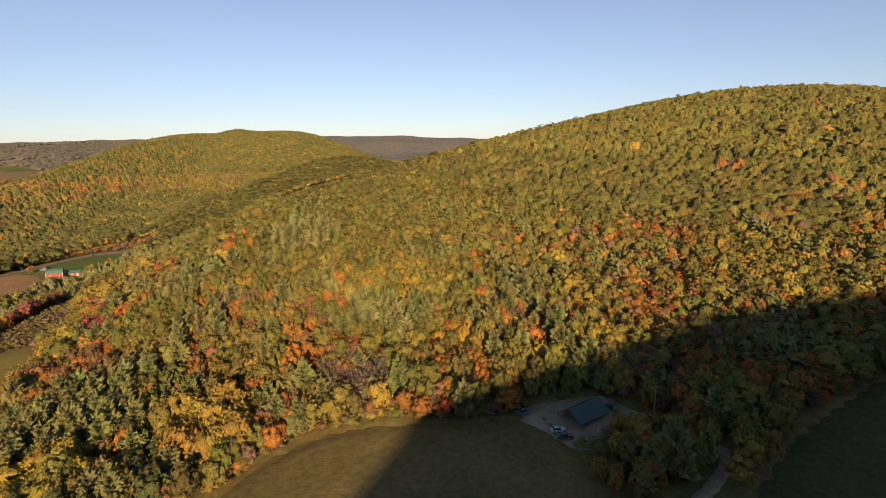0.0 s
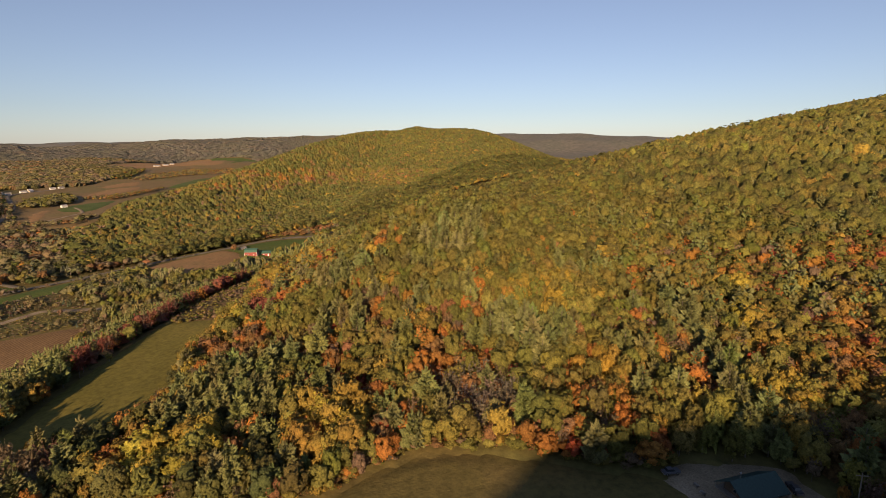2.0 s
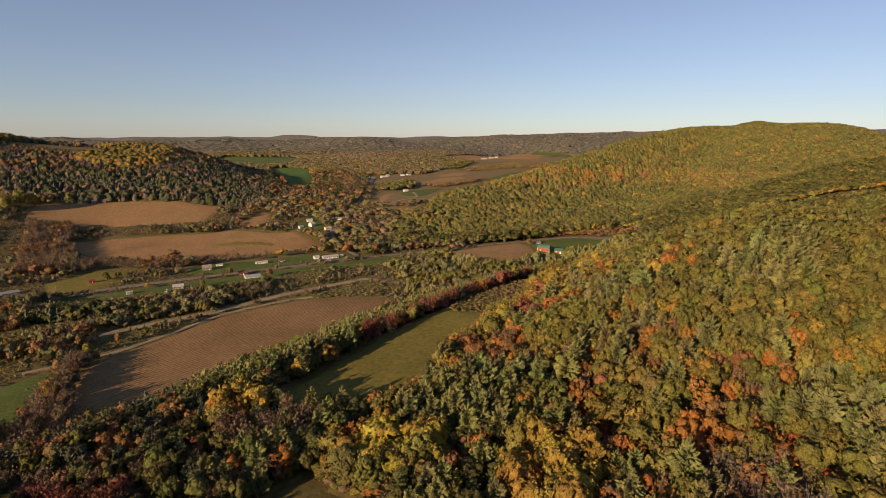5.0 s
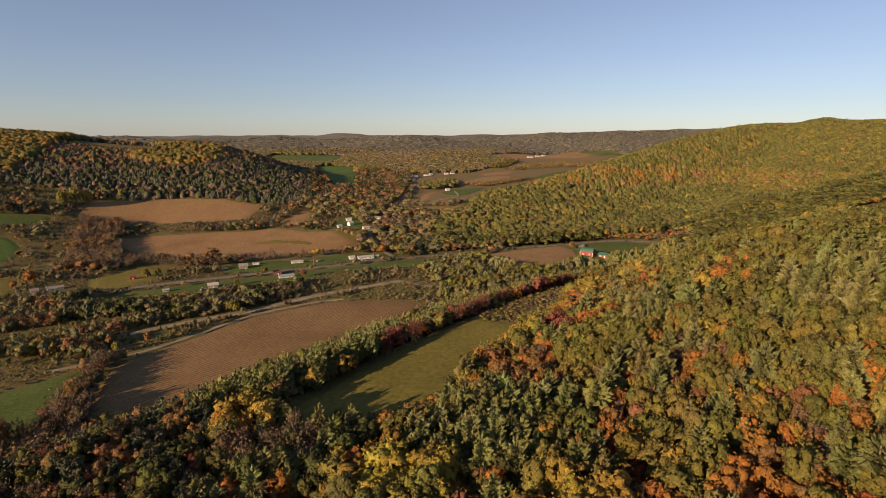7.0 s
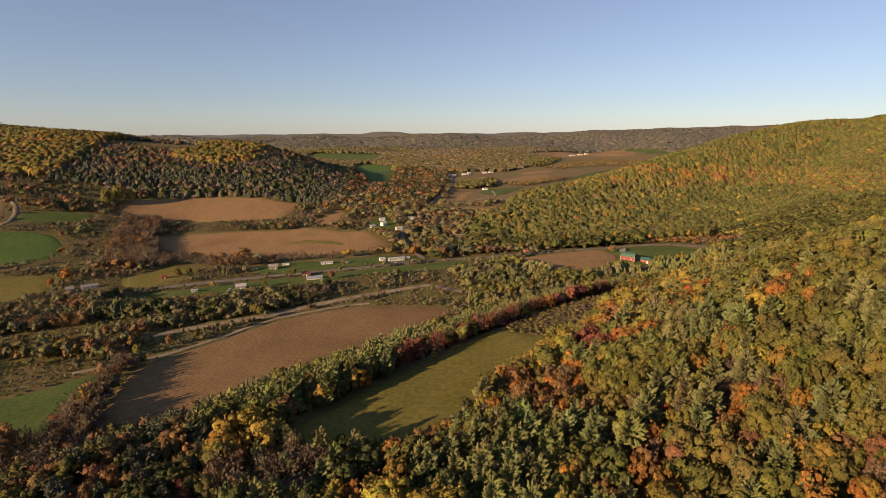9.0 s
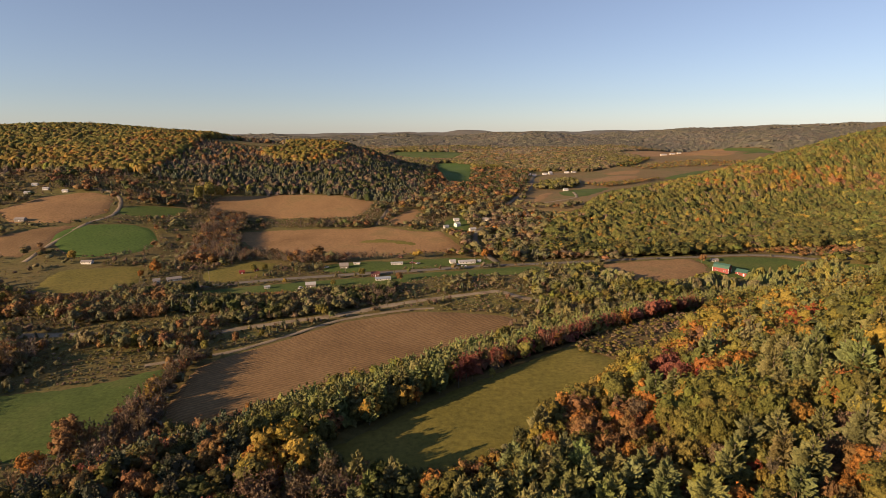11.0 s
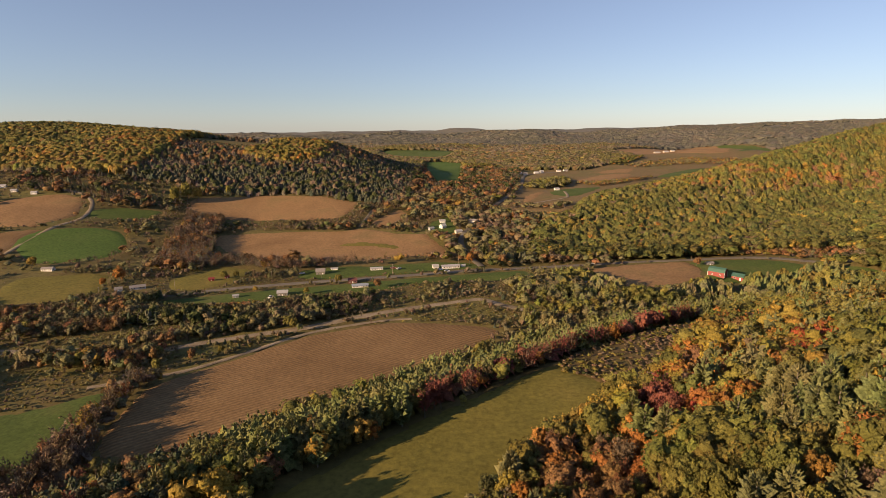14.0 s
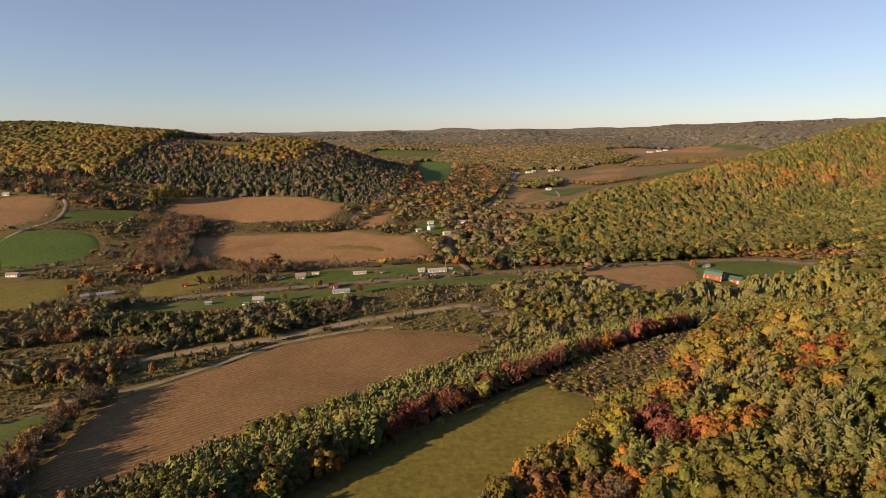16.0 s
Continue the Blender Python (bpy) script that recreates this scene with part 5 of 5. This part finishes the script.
# ---- houses, barns, cars and poles ----
def paint(name, colour, rough=0.6, metal=0.0, wear=0.25, scale=1.5):
    m, nt, bsdf = nodes_of(name)
    geo = nt.nodes.new("ShaderNodeNewGeometry")
    lo, hi = tuple(c * (1 - wear) for c in colour), tuple(min(1, c * (1 + wear * 0.5)) for c in colour)
    _, r = noise_ramp(nt, geo.outputs["Position"], scale, [(0.3, lo), (0.6, colour), (0.8, hi)])
    nt.links.new(r.outputs[0], bsdf.inputs["Base Color"])
    bsdf.inputs["Roughness"].default_value, bsdf.inputs["Metallic"].default_value = rough, metal
    return m


WHITE = paint("white_siding", (0.62, 0.60, 0.56))
CREAM = paint("cream_siding", (0.55, 0.49, 0.40))
BARN_RED = paint("barn_red_boards", (0.20, 0.028, 0.025))
DULL_RED = paint("dull_red_boards", (0.16, 0.055, 0.045))
GREY_WOOD = paint("grey_boards", (0.20, 0.18, 0.16))
DARK_WOOD = paint("dark_log_wall", (0.10, 0.065, 0.040))
GREEN_METAL = paint("green_metal_roof", (0.05, 0.125, 0.095), 0.5, 0.2)
DARK_METAL = paint("dark_green_metal_roof", (0.022, 0.060, 0.058), 0.5, 0.2)
GREY_ROOF = paint("grey_shingles", (0.22, 0.20, 0.19), 0.85)
PALE_ROOF = paint("pale_metal_roof", (0.42, 0.41, 0.41), 0.5, 0.2)
BLUE_ROOF = paint("blue_grey_roof", (0.24, 0.28, 0.34), 0.6)
TRIM = paint("white_trim", (0.78, 0.76, 0.72))
POLE_WOOD = paint("weathered_pole", (0.22, 0.18, 0.14), 0.9)
PANE, _nt, _b = nodes_of("dark_window_glass")
_b.inputs["Base Color"].default_value, _b.inputs["Roughness"].default_value = (0.03, 0.035, 0.04, 1), 0.08
TYRE = paint("black_rubber", (0.02, 0.02, 0.02), 0.9)
STEEL = paint("grey_steel", (0.35, 0.35, 0.36), 0.4, 0.8)


def box(bm, x0, x1, y0, y1, z0, z1, bevel=0.0):
    vs = [bm.verts.new(p) for p in ((x0, y0, z0), (x1, y0, z0), (x1, y1, z0), (x0, y1, z0), (x0, y0, z1), (x1, y0, z1), (x1, y1, z1), (x0, y1, z1))]
    fs = [bm.faces.new([vs[i] for i in q]) for q in ((3, 2, 1, 0), (4, 5, 6, 7), (0, 1, 5, 4), (1, 2, 6, 5), (2, 3, 7, 6), (3, 0, 4, 7))]
    if bevel:
        es = {e for f in fs for e in f.edges}
        bmesh.ops.bevel(bm, geom=list(es), offset=bevel, segments=1, affect="EDGES")
    return bm


def prism(bm, outline, x0, x1):
    """A solid with that outline in y, z, drawn out along x."""
    a = [bm.verts.new((x0, y, z)) for y, z in outline]
    b = [bm.verts.new((x1, y, z)) for y, z in outline]
    n = len(a)
    bm.faces.new(a), bm.faces.new(b[::-1])
    for i in range(n):
        bm.faces.new((a[i], b[i], b[(i + 1) % n], a[(i + 1) % n]))
    bmesh.ops.recalc_face_normals(bm, faces=bm.faces)
    return bm


def stand(name, x, y, heading, label, category, group=""):
    top = new(name)
    top.empty_display_size = 1
    top.matrix_world = pose(x, y, height(x, y) - 0.1, 0, 0, heading)
    return tagged(top, label, category, group)


def house(name, label, x, y, heading, long, wide, wall, rise, wall_mat, roof_mat, category="house", windows=3, door=True, chimney=False, gambrel=False, over=0.5, trim=TRIM):
    """A gabled or gambrel building: walls with gables, two roof slabs with eaves, door, windows, chimney."""
    top = stand(name, x, y, heading, label, category)
    if category not in ("barn", "lodge"):
        top.scale = (0.8, 0.8, 0.76)
    L, W = long / 2, wide / 2
    if gambrel:
        line = [(-W, wall), (-W * 0.62, wall + rise * 0.62), (0, wall + rise), (W * 0.62, wall + rise * 0.62), (W, wall)]
    else:
        line = [(-W, wall), (0, wall + rise), (W, wall)]
    part("wall", prism(bmesh.new(), [(-W, -0.6)] + line + [(W, -0.6)], -L, L), wall_mat, top)
    for side in (-1, 1):
        pts = [(y0 * -side, z0) for y0, z0 in (line[:len(line) // 2 + 1])]
        (ya, za), (yb, zb) = pts[0], pts[1]
        k = over / max(0.1, math.hypot(yb - ya, zb - za))
        pts[0] = (ya - (yb - ya) * k, za - (zb - za) * k)
        low = [(q, z + 0.04) for q, z in pts]
        high = [(q, z + 0.22) for q, z in pts][::-1]
        part("roof", prism(bmesh.new(), low + high, -L - over, L + over), roof_mat, top)
    for side in (-1, 1):
        for i in range(windows):
            if side == -1 and door and i == windows // 2:
                continue
            u = -L + long * (i + 0.5) / windows
            ob = part("window", box(bmesh.new(), u - 0.6, u + 0.6, side * W - 0.06, side * W + 0.06, 1.0, 2.15), trim, top)
            part("pane", box(bmesh.new(), u - 0.48, u + 0.48, side * W - 0.08, side * W + 0.08, 1.1, 2.05), PANE, ob)
        ob = part("window", box(bmesh.new(), side * L - 0.06, side * L + 0.06, -0.6, 0.6, 1.0, 2.15), trim, top)
        part("pane", box(bmesh.new(), side * L - 0.08, side * L + 0.08, -0.48, 0.48, 1.1, 2.05), PANE, ob)
    if door:
        u = -L + long * (windows // 2 + 0.5) / windows if windows else 0
        ob = part("door", box(bmesh.new(), u - 0.5, u + 0.5, -W - 0.08, -W + 0.04, -0.1, 2.05), trim, top)
        part("handle", box(bmesh.new(), u + 0.32, u + 0.4, -W - 0.13, -W - 0.07, 0.95, 1.08), STEEL, ob)
    if chimney:
        part("chimney", box(bmesh.new(), L * 0.3 - 0.35, L * 0.3 + 0.35, -0.35, 0.35, wall + rise - 0.8, wall + rise + 1.0, 0.04), GREY_ROOF, top)
    return top


def barn(x, y, heading, long, wide, wall, rise, label):
    """A red gambrel barn: boarded walls, white corner boards and a big cross-braced door, green metal roof."""
    top = house("red_barn", label, x, y, heading, long, wide, wall, rise, BARN_RED, GREEN_METAL, "barn", 2, False, False, True, 0.25)
    W, L = wide / 2, long / 2
    for sx in (-1, 1):
        for sy in (-1, 1):
            part("corner_board", box(bmesh.new(), sx * L - 0.12, sx * L + 0.12, sy * W - 0.12, sy * W + 0.12, -0.3, wall), TRIM, top)
    big = part("barn_door", box(bmesh.new(), -L - 0.09, -L - 0.01, -1.6, 1.6, 0, 3.0), BARN_RED, top)
    for y0, y1, z0, z1 in ((-1.6, 1.6, 2.85, 3.0), (-1.6, 1.6, 0.0, 0.15), (-1.6, -1.45, 0.15, 2.85), (1.45, 1.6, 0.15, 2.85), (-0.08, 0.08, 0.15, 2.85)):
        part("board", box(bmesh.new(), -L - 0.13, -L - 0.08, y0, y1, z0, z1), TRIM, big)
    return top


def car(x, y, heading, colour, label, tall=1.55, long=4.6):
    """A parked car: shaped body, glazed cabin, bumpers, lamps and four wheels."""
    top = stand("car", x, y, heading, label, "car", "parked cars")
    top.location.z += 0.32 + 0.3
    mat = paint("car_paint", colour, 0.3, 0.2, 0.05)
    h, w = long / 2, 0.9
    body = part("body", prism(bmesh.new(), [(-w, 0.3), (w, 0.3), (w, 0.62), (w * 0.94, 0.95), (-w * 0.94, 0.95), (-w, 0.62)], -h, h), mat, top)
    bm = bmesh.new()
    lo = [bm.verts.new(p) for p in ((-h * 0.62, -0.82, 0.94), (h * 0.42, -0.82, 0.94), (h * 0.42, 0.82, 0.94), (-h * 0.62, 0.82, 0.94))]
    hi = [bm.verts.new(p) for p in ((-h * 0.5, -0.66, tall - 0.06), (h * 0.12, -0.66, tall - 0.06), (h * 0.12, 0.66, tall - 0.06), (-h * 0.5, 0.66, tall - 0.06))]
    for i in range(4):
        bm.faces.new((lo[i], lo[(i + 1) % 4], hi[(i + 1) % 4], hi[i]))
    bm.faces.new(hi), bm.faces.new(lo[::-1])
    bmesh.ops.recalc_face_normals(bm, faces=bm.faces)
    cabin = part("windows", bm, PANE, top)
    part("roof", box(bmesh.new(), -h * 0.51, h * 0.13, -0.67, 0.67, tall - 0.06, tall, 0.02), mat, top)
    for sx in (-1, 1):
        part("bumper", box(bmesh.new(), sx * h - 0.08, sx * h + 0.08, -0.85, 0.85, 0.36, 0.56, 0.03), STEEL, top)
        for sy in (-1, 1):
            part("headlight" if sx > 0 else "tail_light", box(bmesh.new(), sx * h - 0.05, sx * h + 0.03, sy * 0.62 - 0.16, sy * 0.62 + 0.16, 0.62, 0.78), TRIM if sx > 0 else BARN_RED, top)
            bm = bmesh.new()
            bmesh.ops.create_cone(bm, cap_ends=True, segments=14, radius1=0.33, radius2=0.33, depth=0.22, matrix=pose(sx * h * 0.62, sy * 0.84, 0.31, 90))
            wheel = part("wheel", bm, TYRE, top)
            bm = bmesh.new()
            bmesh.ops.create_cone(bm, cap_ends=True, segments=10, radius1=0.19, radius2=0.19, depth=0.25, matrix=pose(sx * h * 0.62, sy * 0.84, 0.31, 90))
            part("rim", bm, STEEL, wheel)
    return top


def utility_pole(x, y, heading, tall=9.0):
    """A wooden pole with a crossarm, braces and insulators."""
    top = stand("utility_pole", x, y, heading, "weathered wooden utility pole beside the road", "utility pole", "poles along the road")
    bm = bmesh.new()
    bmesh.ops.create_cone(bm, cap_ends=True, segments=9, radius1=0.17, radius2=0.11, depth=tall + 0.6, matrix=pose(0, 0, tall / 2 - 0.3))
    part("pole", bm, POLE_WOOD, top)
    arm = part("crossarm", box(bmesh.new(), -0.07, 0.07, -1.2, 1.2, tall - 0.8, tall - 0.66), POLE_WOOD, top)
    for u in (-1.1, -0.5, 0.5, 1.1):
        bm = bmesh.new()
        bmesh.ops.create_cone(bm, cap_ends=True, segments=7, radius1=0.06, radius2=0.03, depth=0.18, matrix=pose(0, u, tall - 0.57))
        part("insulator", bm, PALE_ROOF, arm)
    return top


def picnic_table(x, y, heading):
    top = stand("picnic_table", x, y, heading, "grey wooden picnic table on the gravel yard", "table", "picnic tables in the yard")
    top.location.z += 0.5
    top.scale = (0.7, 0.7, 0.75)      # a small lodge of nine metres
    part("tabletop", box(bmesh.new(), -0.95, 0.95, -0.38, 0.38, 0.7, 0.75), GREY_WOOD, top)
    for s in (-1, 1):
        part("bench", box(bmesh.new(), -0.95, 0.95, s * 0.68 - 0.13, s * 0.68 + 0.13, 0.42, 0.46), GREY_WOOD, top)
        part("leg", box(bmesh.new(), s * 0.7 - 0.04, s * 0.7 + 0.04, -0.62, 0.62, 0, 0.7), GREY_WOOD, top)
    return top


def roadhouse(x, y, heading):
    """The log building in the clearing: deep porch on posts under a green metal roof, with a flue."""
    top = house("roadhouse", "dark log lodge with a green metal roof on a gravel yard", x, y, heading, 13, 8, 2.8, 2.6, DARK_WOOD, DARK_METAL, "lodge", 4, True, False, False, 2.4, GREY_WOOD)
    top.location.z += 0.5
    top.scale = (0.78, 0.78, 0.78)
    part("porch_floor", box(bmesh.new(), -8.4, 8.4, -5.9, 5.9, -0.3, 0.18), GREY_WOOD, top)
    for sx in (-8.2, -4.1, 0, 4.1, 8.2):
        for sy in (-5.7, 5.7):
            part("porch_post", box(bmesh.new(), sx - 0.09, sx + 0.09, sy - 0.09, sy + 0.09, 0.15, 1.95), GREY_WOOD, top)
    bm = bmesh.new()
    bmesh.ops.create_cone(bm, cap_ends=True, segments=12, radius1=0.22, radius2=0.22, depth=2.4, matrix=pose(-3.6, 1.2, 5.4))
    flue = part("flue", bm, STEEL, top)
    bm = bmesh.new()
    bmesh.ops.create_cone(bm, cap_ends=True, segments=12, radius1=0.38, radius2=0.06, depth=0.3, matrix=pose(-3.6, 1.2, 6.75))
    part("cap", bm, STEEL, flue)
    return top


roadhouse(60.5, -81, -33)
for cx, cy, ch, col, say in ((49.5, -75, -60, (0.30, 0.31, 0.33), "grey car parked on the gravel yard"), (47, -77.5, -65, (0.04, 0.045, 0.06), "dark car parked on the gravel yard"),
                             (67, -89, 40, (0.05, 0.05, 0.06), "black car parked beside the lodge"), (56, -63.5, -40, (0.10, 0.11, 0.14), "dark blue car parked by the woods")):
    car(cx, cy, ch, col, say)
for tx, ty in ((53, -72), (55, -70), (50.5, -85), (53, -87.5), (56, -90)):
    picnic_table(tx, ty, 55)
utility_pole(66, -101, 30, 11)

# the road's houses
house("ranch_house", "long white ranch house with a grey roof", -242, 367, 30, 13, 6.5, 2.4, 1.5, WHITE, GREY_ROOF, windows=5)
house("garage", "small white garage beside the ranch house", -253, 361, 30, 6, 6, 2.5, 1.6, WHITE, GREY_ROOF, "garage", 1)
house("red_shed", "small bright red shed at the pasture's edge", -195, 388, 20, 5, 4, 2.6, 1.3, BARN_RED, BARN_RED, "shed", 1)
house("red_shed", "bright red shed among yellow trees", -186, 396, 40, 4, 3, 2.4, 1.0, BARN_RED, BARN_RED, "shed", 1)
house("grey_shed", "leaning pale grey shed on the lawn", -159, 345, 24, 5, 3.2, 2.6, 0.7, CREAM, PALE_ROOF, "shed", 1)
house("white_shed", "small white shed on the lawn", -139, 330, 15, 3.2, 2.6, 2.2, 0.6, WHITE, PALE_ROOF, "shed", 1)
house("grey_house", "weathered grey house with a pale roof", -127, 351, 12, 9, 7, 3.4, 1.8, GREY_WOOD, PALE_ROOF, windows=3, chimney=True)
car(-133, 343, 70, (0.65, 0.65, 0.64), "white van parked by the house", 2.0, 5.0)
house("grey_house", "dark grey gabled house on the lawn", -113, 409, 10, 9, 7, 3.6, 2.6, GREY_WOOD, GREY_ROOF, windows=2)
house("white_trailer", "short white trailer on the grass", -104, 421, 8, 7, 3, 2.4, 0.5, WHITE, PALE_ROOF, "trailer", 2)
car(-128, 407, 30, (0.6, 0.6, 0.6), "pale car parked on the grass")
house("red_house", "dull red house among brown trees", -82, 384, 14, 8, 6, 2.8, 1.8, DULL_RED, DULL_RED, windows=3)
house("blue_roofed_house", "long low house with a blue-grey roof", -74, 371, 14, 15, 6, 2.4, 1.3, WHITE, BLUE_ROOF, windows=5)
house("mobile_home", "white mobile home with a pale roof", -68, 421, 12, 13, 4.4, 2.7, 0.8, WHITE, PALE_ROOF, "mobile home", 4)
car(-54, 424, 10, (0.30, 0.08, 0.06), "red pickup beside the mobile home", 1.7, 5.2)
car(-49, 422, 50, (0.5, 0.5, 0.5), "silver car beside the mobile home")
house("long_house", "long white roadside house with a pale roof", -5, 428, 14, 19, 6.5, 2.6, 1.3, WHITE, PALE_ROOF, windows=6)
house("white_shed", "white gabled shed beside the long house", -18, 427, 14, 6, 6, 2.6, 2.0, WHITE, PALE_ROOF, "shed", 1)
car(-14, 419, 14, (0.12, 0.18, 0.34), "blue car parked before the long house")
car(-8, 413, 14, (0.7, 0.7, 0.7), "white car on the road's edge")
car(120, 435.2, 12, (0.5, 0.5, 0.52), "silver car on the country road")
house("white_house", "white gabled house on a slope at the hamlet", -13, 568, 40, 7.5, 6.5, 4.2, 2.6, WHITE, WHITE, windows=2)
house("white_shed", "white shed beside the hamlet's house", -26, 564, 30, 7, 5, 2.6, 1.5, WHITE, PALE_ROOF, "shed", 1)
house("white_house", "white house with a pale roof in the hamlet", -14, 595, 10, 8, 6, 3.0, 2.0, WHITE, PALE_ROOF, windows=2)
house("cream_house", "cream house among the hamlet's trees", 21, 588, -20, 11, 8, 3.2, 2.4, CREAM, GREY_ROOF, windows=3)
house("grey_house", "grey-roofed house in the trees", 27, 524, 10, 11, 7, 2.8, 1.8, CREAM, GREY_ROOF, windows=3)
house("cream_house", "pale house at the foot of the woods", 4, 548, 20, 9, 6, 2.8, 1.8, CREAM, PALE_ROOF, windows=2)
house("grey_house", "grey house half hidden in the lowland trees", 96, 366, 30, 9, 6, 3.0, 1.8, CREAM, GREY_ROOF, windows=2)

barn(211, 401, -44, 12.5, 7.6, 3.9, 3.2, "red gambrel barn with a green metal roof")
house("red_barn", "smaller red barn with a green roof and white trim", 226, 397, -44, 8.5, 5.8, 2.9, 2.0, BARN_RED, GREEN_METAL, "barn", 2)
house("farmhouse", "low grey-roofed farmhouse behind the barns", 219, 432, 10, 8, 5, 2.4, 1.4, GREY_WOOD, GREY_ROOF, windows=3)
house("white_farmhouse", "white farmhouse on the green slope", 163, 822, 10, 9, 7, 4.0, 2.4, WHITE, PALE_ROOF, windows=3)
house("white_farmhouse", "white farmhouse far up the valley", 186, 1097, 10, 9, 7, 3.6, 2.2, WHITE, PALE_ROOF, windows=3)
house("white_shed", "small white shed behind the long house", 6, 431, 14, 4, 3, 2.2, 1.0, WHITE, PALE_ROOF, "shed", 1)
for hx, hy, hh, say in ((136, 1066, 20, "white"), (146, 1056, -10, "grey-roofed"), (171, 1075, 10, "white"), (182, 1078, 35, "cream"), (222, 1103, 5, "white"), (238, 1112, 15, "grey-roofed")):
    house("village_house", say + " village house far up the valley", hx, hy, hh, 11, 8, 3.4, 2.2, CREAM if say == "cream" else WHITE, GREY_ROOF if "grey" in say else PALE_ROOF, windows=3)
house("white_house", "small white house on the rise behind the hamlet", 17, 659, 10, 7, 6, 3.0, 2.0, WHITE, PALE_ROOF, windows=2)
for fx, fy, fl in ((592, 1546, 17), (626, 1568, 14), (650, 1580, 10)):
    house("farm_building", "distant pale farm building in the fields", fx, fy, 5, fl, 8, 3.5, 2, CREAM, PALE_ROOF, "barn", 3)
house("ranch_house", "grey-roofed house below the green crop", -341, 409, 5, 11, 6, 2.6, 1.6, WHITE, GREY_ROOF, windows=4)
house("dark_house", "dark house beside the stubble plot", -477, 508, 8, 12, 8, 3, 2, GREY_WOOD, GREY_ROOF, windows=3)
for hx, hy in ((-545, 607), (-535, 625), (-506, 619), (-560, 640)):
    house("white_farmhouse", "small white farmhouse under the western hill", hx, hy, 12, 8, 6, 2.6, 1.8, WHITE, PALE_ROOF, windows=3)
for ux, uy in ((-293, 283), (-255, 342), (-211, 362), (-146, 386), (-109, 394), (-53, 408), (2, 424), (60, 434), (125, 445)):
    utility_pole(ux, uy, 15)


def rock_ledge():
    """Pale broken rock along the road's cut: jagged blocks in rising rows."""
    top = tagged(new("rock_ledge"), "pale broken rock ledge above the road cut", "rock ledge")
    top.matrix_world = pose(340, 458, height(340, 458))
    r = random.Random(4)
    for i in range(46):
        u, v = r.uniform(-45, 60), r.random()
        x, y = 340 + u, 452 - u * 0.28 + v * 16 + (u > 10) * 2
        bm = bmesh.new()
        bmesh.ops.create_icosphere(bm, subdivisions=1, radius=1)
        for q in bm.verts:
            q.co = Vector((q.co.x * r.uniform(1.0, 2.4), q.co.y * r.uniform(0.6, 1.2), q.co.z * r.uniform(0.7, 1.5))) + Vector((x - 340, y - 458, height(x, y) - height(340, 458) + 0.4))
        part("rock", bm, ROCK, top)
    return top


ROCK = soil("pale_limestone", [(0.3, (0.15, 0.115, 0.085)), (0.6, (0.21, 0.165, 0.125)), (0.8, (0.27, 0.22, 0.17))], MOTTLE, 0.3, 1.5, 0.6)
rock_ledge()
